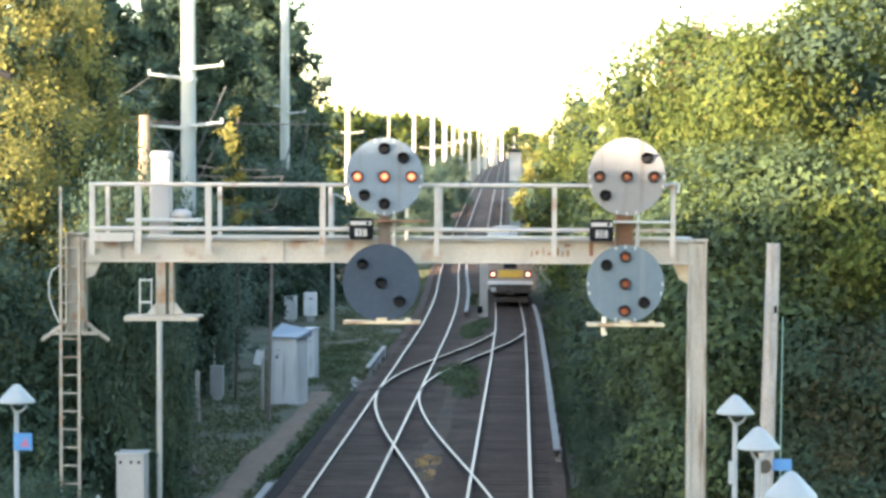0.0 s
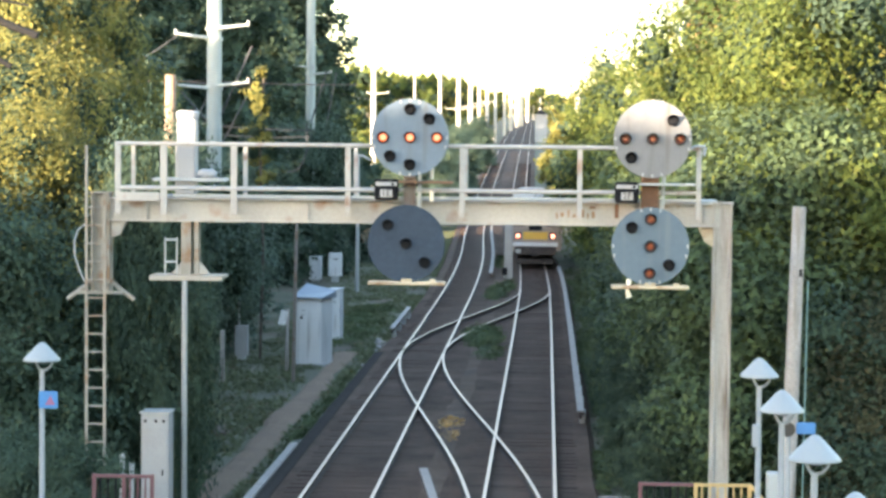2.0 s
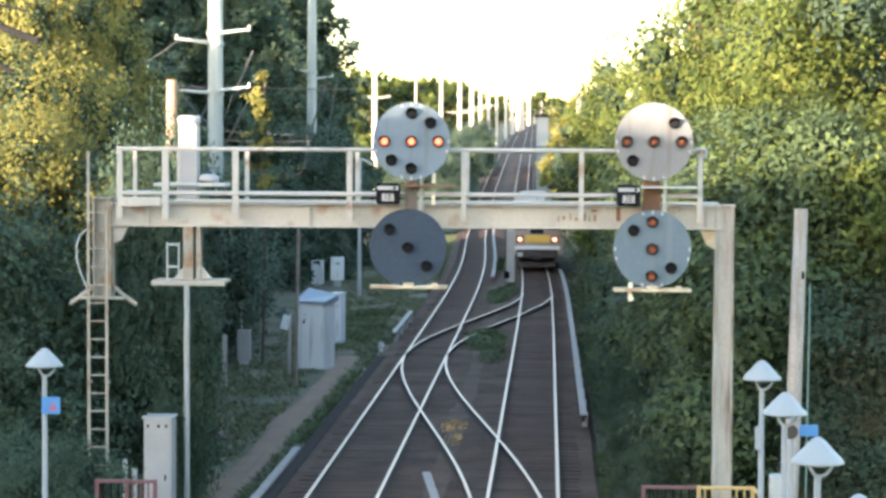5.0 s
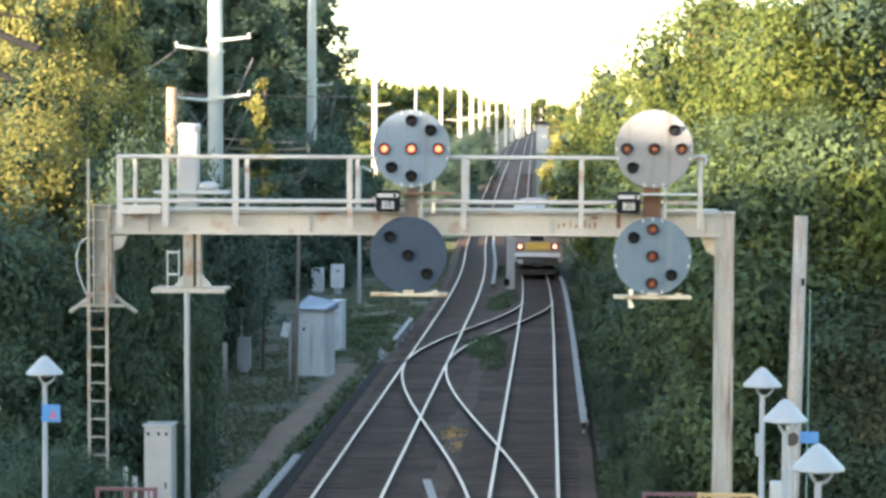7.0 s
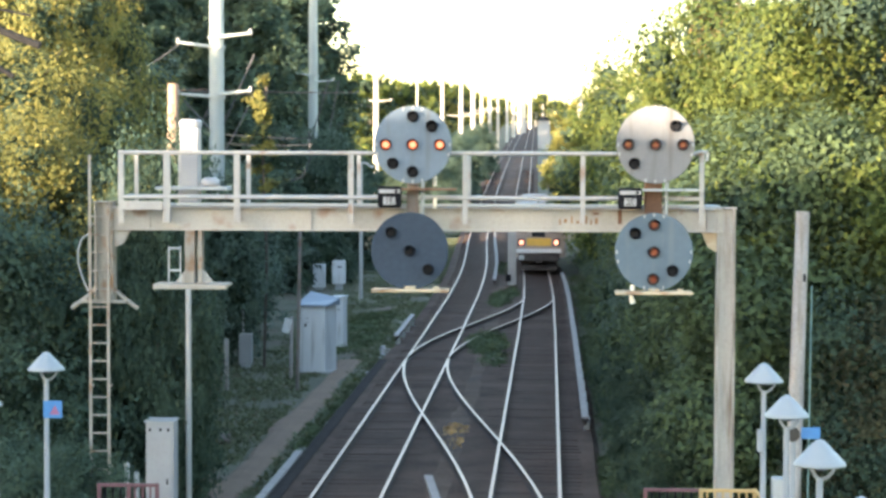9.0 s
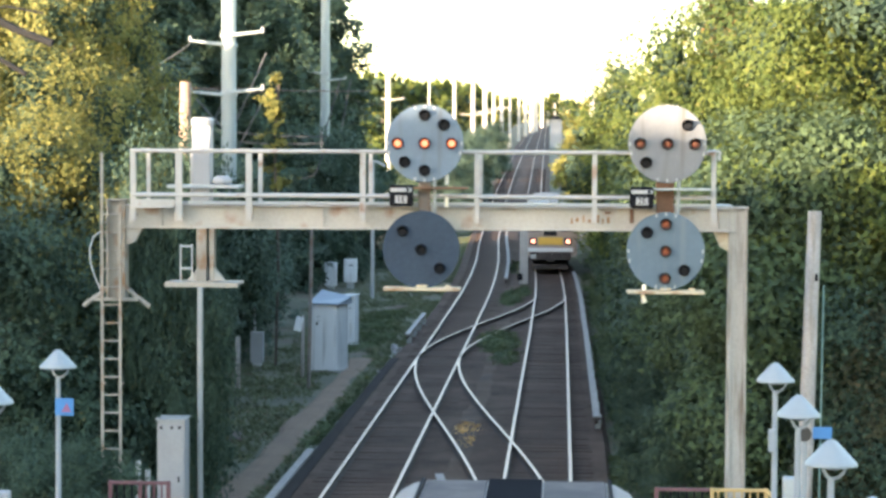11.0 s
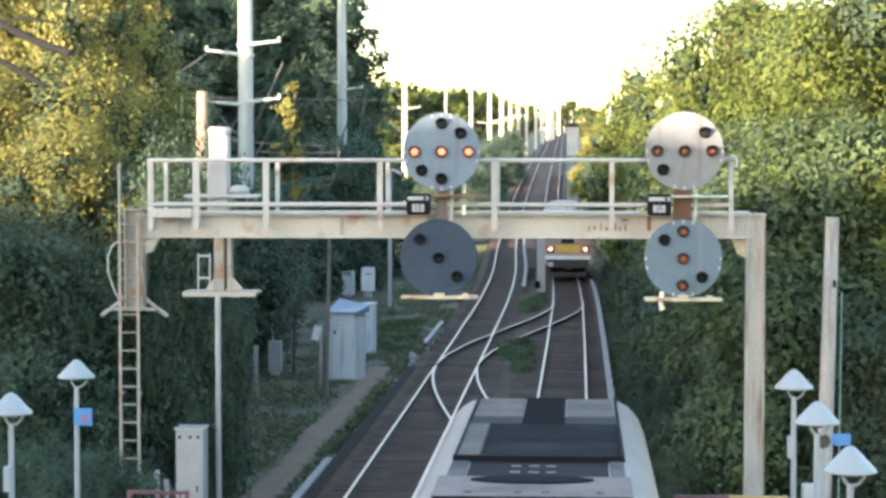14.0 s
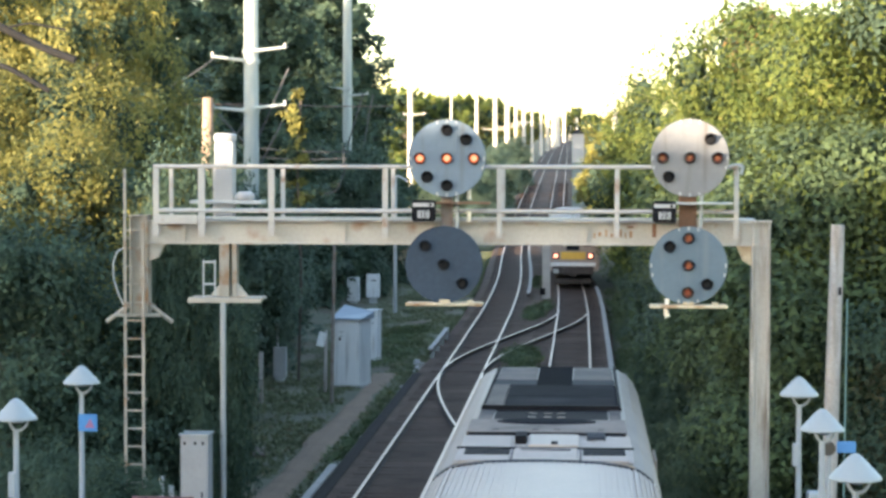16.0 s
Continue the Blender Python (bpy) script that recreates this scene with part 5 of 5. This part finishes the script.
def build_station_end():
    build_platform("east_platform", 1.25, 5.2, 33.0, "concrete platform beside the track")
    build_platform("west_platform", -10.5, -6.25, 33.0, "concrete platform on the far side of the tracks")
    build_lamp(3.20, 32.1, 1.2, boxed=True)
    build_lamp(3.08, 27.9, 1.2)
    build_lamp(2.97, 23.6, 1.2)
    build_lamp(2.86, 19.7, 1.2)
    build_lamp(-7.82, 33.0, 1.2, sign=True, tag="white conical platform lamp with a small blue sign")
    build_lamp(-7.60, 28.3, 1.2, boxed=True)
    build_fence("platform_fence", 1.46, 3.15, 32.8, 1.2, 2.34, [M_MAROON, M_YELLOWFENCE], "maroon and yellow railing across the platform end")
    build_fence("platform_fence", -6.98, -6.05, 32.8, 1.2, 2.33, [M_MAROON, M_MAROON], "maroon railing across the platform end")
    b = B(); tube(b, [(3.15, 32.8, 2.32), (3.42, 32.4, 2.05), (3.5, 32.3, 1.2)], 0.03)
    tagged(part("fence_brace", b, M_YELLOWFENCE), "yellow sloping brace at the end of the railing", "brace")
    c = thing("control_box", (3.62, 33.6, 0.0), "pale grey control box near the wooden pole", "box")
    b = B(); box(b, (0, 0, 1.2), (0.26, 0.3, 2.4), 0.02); part("case", b, M_GREY, c)
    c = thing("loudspeaker", (3.36, 29.6, 1.2), "round platform loudspeaker and blue sign on a post", "loudspeaker")
    b = B(); rod(b, (0, 0, 0), (0, 0, 2.65), 0.035); part("post", b, M_POSTGREY, c)
    b = B(); lathe(b, [(0.04, 0), (0.08, 0.05), (0.10, 0.14)], 18); bmesh.ops.rotate(b, verts=b.verts, matrix=Matrix.Rotation(radians(90), 3, "X")); bmesh.ops.translate(b, verts=b.verts, vec=(-0.02, 0, 2.42)); part("horn", b, M_DARKGLASS, c)
    b = B(); box(b, (0.24, 0.02, 2.42), (0.26, 0.02, 0.16), 0.004); part("sign", b, M_BLUE, c, "small blue sign")
    c = thing("fare_box", (-7.75, 31.0, 1.2), "small white box on the platform", "box")
    b = B(); box(b, (-0.42, 0, 0.62), (0.2, 0.2, 1.24), 0.02); part("case", b, M_WHITE, c)
    c = thing("grey_cabinet", (-8.01, 44, -0.55), "tall grey metal cabinet standing in the grass", "cabinet")
    b = B(); box(b, (0, 0, 1.21), (0.58, 0.55, 2.42), 0.012); part("body", b, M_CABINET, c)
    b = B(); box(b, (0, 0, 2.44), (0.64, 0.62, 0.04), 0.006); part("top", b, M_GREY, c)
    b = B(); box(b, (0.01, -0.28, 1.15), (0.48, 0.012, 2.0), 0.004); door = part("door", b, M_CABINET, c)
    b = B(); box(b, (0.16, -0.295, 1.2), (0.03, 0.03, 0.12)); part("handle", b, M_BLACK, door)
    for x in (-0.2, 0.02, 0.18):
        b = B(); box(b, (x, -0.29, 2.27), (0.05, 0.01, 0.06)); part("vent", b, M_BLACK, c)
    c = thing("conduit_riser", (-7.45, 40.0, -0.42), "pair of grey conduits rising from the ground", "conduit")
    for dx in (0, 0.18):
        b = B(); rod(b, (dx - 0.5, 0, 0), (dx - 0.5, 0, 2.0 - dx), 0.05); part("pipe", b, M_GREY, c)


# ================= huts and boxes beside the line =================
def build_huts():
    h = thing("signal_hut", (-8.22, 76, -0.42), "pale grey metal equipment hut with blue-grey roof", "hut", turn=-17)
    b = B(); box(b, (0, 0, 1.2), (0.98, 1.05, 2.4), 0.015); part("wall", b, M_HUT, h)
    b = B()
    v = [(-0.56, -0.62, 2.44), (0.60, -0.62, 2.44), (0.60, 0.62, 2.62), (-0.56, 0.62, 2.84), (-0.56, -0.62, 2.38), (0.60, -0.62, 2.38), (0.60, 0.62, 2.38), (-0.56, 0.62, 2.38)]
    vs = [b.verts.new(p) for p in v]
    for f in ((0, 1, 2), (0, 2, 3), (4, 7, 6, 5), (0, 4, 5, 1), (1, 5, 6, 2), (2, 6, 7, 3), (3, 7, 4, 0)):
        b.faces.new([vs[i] for i in f])
    part("roof", b, M_HUTROOF, h, "blue-grey sheet roof")
    b = B(); box(b, (0.05, -0.53, 1.18), (0.72, 0.02, 2.1), 0.006); d = part("door", b, M_HUT, h)
    b = B(); box(b, (-0.25, -0.55, 1.7), (0.08, 0.02, 0.10)); part("lock", b, M_BLACK, d)
    for z in (1.95, 1.8):
        b = B(); box(b, (-0.2, -0.545, z), (0.16, 0.012, 0.05)); part("plate", b, M_GREY, d)
    b = B(); box(b, (0, 0, -0.02), (1.2, 1.25, 0.16), 0.02); part("plinth", b, M_CONCRETE, h)
    c = thing("notice_post", (-8.9, 73.6, -0.42), "short pale post with an added crooked white panel beside the hut", "post")
    b = B(); rod(b, (0, 0, 0), (0.03, 0, 2.15), 0.06, 0.05, 10); part("shaft", b, M_WOODPOLE, c)
    # Panel made up for a splotchy pale patch left of the hut
    b = B(); box(b, (-0.12, -0.07, 1.85), (0.26, 0.02, 0.50), 0.004, Matrix.Rotation(radians(14), 4, "Y")); part("board", b, M_WHITEBOX, c, "crooked white panel added for a splotchy pale patch")
    c = thing("meter_cabinet", (-8.4, 86, -0.42), "narrow white metal cabinet behind the hut", "cabinet", turn=-12)
    b = B(); box(b, (0, 0, 1.0), (0.42, 0.5, 2.0), 0.015); part("body", b, M_WHITEBOX, c)
    b = B(); box(b, (0, 0, 2.02), (0.5, 0.58, 0.05), 0.006); part("top", b, M_WHITEBOX, c)
    b = B(); box(b, (0, -0.26, 1.5), (0.14, 0.012, 0.05)); part("plate", b, M_GREY, c)
    c = thing("relay_cabinet", (-11.8, 120, -0.42), "white metal box on a post beside dark trees", "cabinet")
    b = B(); box(b, (0, 0, 1.05), (0.72, 0.5, 1.30), 0.015); part("body", b, M_WHITEBOX, c)
    b = B(); box(b, (0, 0, 0.2), (0.4, 0.3, 0.5)); part("stand", b, M_GREY, c)
    b = B(); box(b, (0.05, -0.26, 1.35), (0.24, 0.012, 0.06)); part("plate", b, M_BLACK, c)
    c = thing("relay_cabinet", (-12.8, 119, -0.42), "faded grey metal box beside the white one", "cabinet")
    b = B(); box(b, (0, 0, 0.9), (0.66, 0.5, 1.3), 0.015); part("body", b, M_HUT, c)
    b = B(); box(b, (0, 0, 0.15), (0.4, 0.3, 0.4)); part("stand", b, M_GREY, c)
    c = thing("grey_cabinet", (-10.95, 77, -0.42), "small grey cabinet on a stand in the shade", "cabinet")
    b = B(); box(b, (0, 0, 0.72), (0.46, 0.4, 1.1), 0.015); part("body", b, M_CABINET, c)
    b = B(); box(b, (0, -0.205, 0.74), (0.38, 0.012, 0.96), 0.004); part("door", b, M_CABINET, c)
    b = B(); rod(b, (-0.1, 0.1, 1.2), (-0.12, 0.1, 2.1), 0.04, seg=8); part("riser", b, M_GREY, c)
    b = B(); box(b, (0, 0, 0.1), (0.3, 0.3, 0.24)); part("stand", b, M_GREY, c)
    c = thing("marker_post", (-10.6, 70, -0.42), "short pale post in the undergrowth", "post")
    b = B(); box(b, (0, 0, 0.85), (0.15, 0.12, 1.7), 0.01); part("post", b, M_WOODPOLE, c)
    c = thing("concrete_post", (-2.12, 122, -0.3), "broad grey concrete post beside the stopped train", "post")
    b = B(); box(b, (0, 0, 1.75), (0.46, 0.4, 3.5), 0.02); part("post", b, M_CONCRETE, c)
    b = B(); box(b, (-0.2, -0.25, 0.55), (0.3, 0.1, 0.4), 0.03); part("box", b, M_BLACK, c)


def build_litter():
    rng = random.Random(21)
    # edging along the ballast and broken pieces of it
    y = 30.0
    while y < 51:
        t = thing("edging_board", (-6.30, y, -0.30), "weathered grey board along the ballast edge", "board", "edging boards")
        b = B(); box(b, (0, 1.7, 0.10), (0.20, 3.36, 0.22), 0.015); part("board", b, M_BOARD, t)
        y += 3.4
    for k in range(22):
        y = rng.uniform(50, 84)
        t = thing("stone_block", (-6.33 + rng.uniform(-0.12, 0.12), y, -0.36), "pale broken concrete block by the ballast", "stone", "broken blocks", turn=rng.uniform(0, 90))
        b = B(); s = rng.uniform(0.08, 0.2); box(b, (0, 0, s * 0.25), (s, s * rng.uniform(0.7, 2.4), s * 0.6), 0.03); part("block", b, rng.choice((M_BOARD, M_CONCRETE, M_CONCRETE)), t)
    t = thing("loose_plank", (-2.56, 47.6, -0.19), "loose grey plank lying between the tracks", "plank", turn=6.2)
    b = B(); box(b, (0, 0, 0.05), (0.20, 4.6, 0.09), 0.01); part("board", b, M_BOARD, t)
    t = thing("white_block", (-6.5, 83.6, -0.4), "small white block at the end of a board", "block")
    b = B(); lathe(b, [(0.12, 0), (0.13, 0.08), (0.10, 0.24)], 12); part("block", b, M_WHITE, t)
    t = thing("leaf_litter", (-2.57, 58.6, -0.2), "patch of orange fallen leaves between the tracks", "leaves", kind="stuff")
    v, f = leaves([(0, 0, 0.0, 0.30, 1.3, 0.05), (0.12, -2.6, 0.0, 0.22, 1.0, 0.03)], 900, 0.12, 5, cluster=10)
    me = bpy.data.meshes.new("leaf_litter"); me.from_pydata(v.tolist(), [], f.tolist()); me.materials.append(M_ORANGELEAF)
    o = new("leaves", me); o.parent = t
    t = thing("soil_mound", (-9.4, 58, -0.45), "low mound of reddish soil and brush", "mound")
    b = B(); vs = bmesh.ops.create_icosphere(b, subdivisions=3, radius=1)["verts"]
    for q in vs:
        q.co = Vector((q.co.x * 0.85, q.co.y * 1.6, q.co.z * 0.15)) * (1 + 0.35 * noise.noise(q.co * 3) + 0.3 * noise.noise(q.co * 9))
    part("soil", b, M_SOIL, t, smooth=True)
    for x, y, w, ln, n in ((-2.4, 83, 0.85, 10.0, 14000), (-2.25, 111, 0.75, 9.0, 8000), (-2.5, 140, 0.6, 12, 2600), (-6.4, 62, 0.35, 16.0, 3000), (-8.3, 92, 1.6, 14.0, 5000), (1.5, 52, 0.5, 6.0, 2500), (1.75, 44, 0.6, 4, 2500), (1.55, 70, 0.35, 14, 3000), (1.9, 84, 0.8, 26.0, 12000), (1.9, 112, 0.9, 30.0, 9000), (1.95, 60, 0.75, 18.0, 8000)):
        t = thing("weeds", (x + bend(y), y, -0.17 if -2.6 < x < -2.2 else -0.30), "low green weeds growing beside the rails", "weeds", kind="stuff")
        v, f = leaves([(rng.uniform(-w, w) * 0.5, rng.uniform(-ln, ln) * 0.5, 0.0, w * 0.5, ln * 0.28, 0.26 if y in (60, 83, 84, 111, 112) else 0.09) for k in range(7)], n, 0.09, int(y), cluster=20)
        me = bpy.data.meshes.new("weeds"); me.from_pydata(v.tolist(), [], f.tolist()); me.materials.append(M_WEED)
        o = new("leaves", me); o.parent = t
    r = np.random.RandomState(77)
    n = 150000
    y = 38 + 170 * r.rand(n) ** 1.6
    x = np.where(r.rand(n) < 0.8, r.uniform(-13.5, -6.25, n), r.uniform(-6.5, -6.0, n))
    keep = [not (-7.85 < a < -6.95 and q < 80) and noise.noise((float(a) * 0.7, float(q) * 0.25, 5.0)) > -0.42 + 0.3 * u for a, q, u in zip(x, y, r.rand(n))]
    x, y = x[keep], y[keep]
    n = len(x)
    z = np.array([rise(float(q)) - 0.44 + 0.10 * noise.noise((float(a) * 0.15, float(q) * 0.12, 3)) + 0.05 * noise.noise((float(a) * 0.5, float(q) * 0.4, 7)) for a, q in zip(x, y)])
    x = x + np.array([bend(float(q)) for q in y])
    h, w, an = r.uniform(0.04, 0.15, n), r.uniform(0.03, 0.07, n), r.uniform(0, 6.28, n)
    v = np.stack([np.stack([x - w * np.cos(an), y - w * np.sin(an), z], 1), np.stack([x + w * np.cos(an), y + w * np.sin(an), z], 1),
                  np.stack([x + r.normal(scale=0.13, size=n), y + r.normal(scale=0.13, size=n), z + h], 1)], 1).reshape(-1, 3)
    me = bpy.data.meshes.new("grass"); me.from_pydata(v.tolist(), [], np.arange(n * 3).reshape(-1, 3).tolist()); me.materials.append(M_GRASSBLADE)
    tagged(new("grass", me), "rough uneven grass beside the footpath", "grass", kind="stuff")
    b = B(); box(b, (1.55, 47.0, -0.26), (0.8, 0.16, 0.06), 0.01)
    tagged(part("timber_offcut", b, M_BOARD), "pale timber offcut beside the ballast", "timber")


def build_far_end():
    # level crossing end: pale block for a likely train, gate post, house
    v = thing("trackside_building", (bend(470) + 2.7, 470, rise(470) - 1.6), "narrow white block standing for a likely far train", "building")
    # Built with wall, roof and door, though more likely another train
    b = B(); box(b, (0, 2.5, 3.7), (2.6, 5.0, 7.4), 0.05); part("wall", b, M_WHITE, v)
    b = B(); hull([(-1.5, 7.4), (1.5, 7.4), (0, 8.5)], -0.3, 5.3, b); bmesh.ops.recalc_face_normals(b, faces=b.faces); part("roof", b, M_ROOFGREY, v)
    b = B(); box(b, (0, -0.02, 1.2), (1.0, 0.06, 2.1)); part("door", b, M_GREY, v)
    for x, y, h in ((-8.4, 330, 4.2),):
        p = thing("crossing_post", (x, y, rise(y) - 0.4), "distant pale signal post beside the line", "post")
        b = B(); rod(b, (0, 0, 0), (0, 0, h), 0.22, seg=10); part("shaft", b, M_PALEPOLE, p)
        b = B(); box(b, (0.2, -0.1, h - 0.5), (0.8, 0.3, 0.5), 0.05); part("head", b, M_GREY, p)
    h = thing("house", (bend(700) + 21, 720, rise(700) - 0.5), "distant pale house beyond the trees", "house")
    b = B(); box(b, (0, 0, 5), (14, 12, 10)); part("wall", b, M_WHITE, h)
    b = B(); hull([(-7.6, 10), (7.6, 10), (0, 14.5)], -6.5, 6.5, b); bmesh.ops.recalc_face_normals(b, faces=b.faces); part("roof", b, M_ROOFGREY, h)
    for k in range(3):
        for z in (3.0, 7.0):
            b = B(); box(b, (-4.2 + 4.2 * k, -6.02, z), (1.3, 0.08, 1.7)); part("window", b, M_BLACKGLASS, h)


def motions():
    walk(TRAIN, [(t, pose(TRACK_R, y, 0)) for t, y in TRAIN_ROWS])


TRAIN_ROWS = [(0.0, -7.2), (4.0, 4.0), (8.0, 15.3), (11.0, 23.9), (12.5, 28.2), (14.5, 34.4), (16.0, 39.0)]

build_ground()
build_behind()
build_station_end()
build_gantry()
build_cabinet_on_gantry()
build_signals()
build_far_train()
TRAIN = build_train()
build_poles()
build_huts()
build_far_end()
build_woods()
build_litter()
third_rail(1.00, 58.5, 128, "grey covered third rail beside the straight track")
third_rail(-2.95, 121, 205, "grey covered third rail between the tracks")
third_rail(-6.02, 84, 95, "short grey covered third rail beside the grass")
build_tracks()
motions()
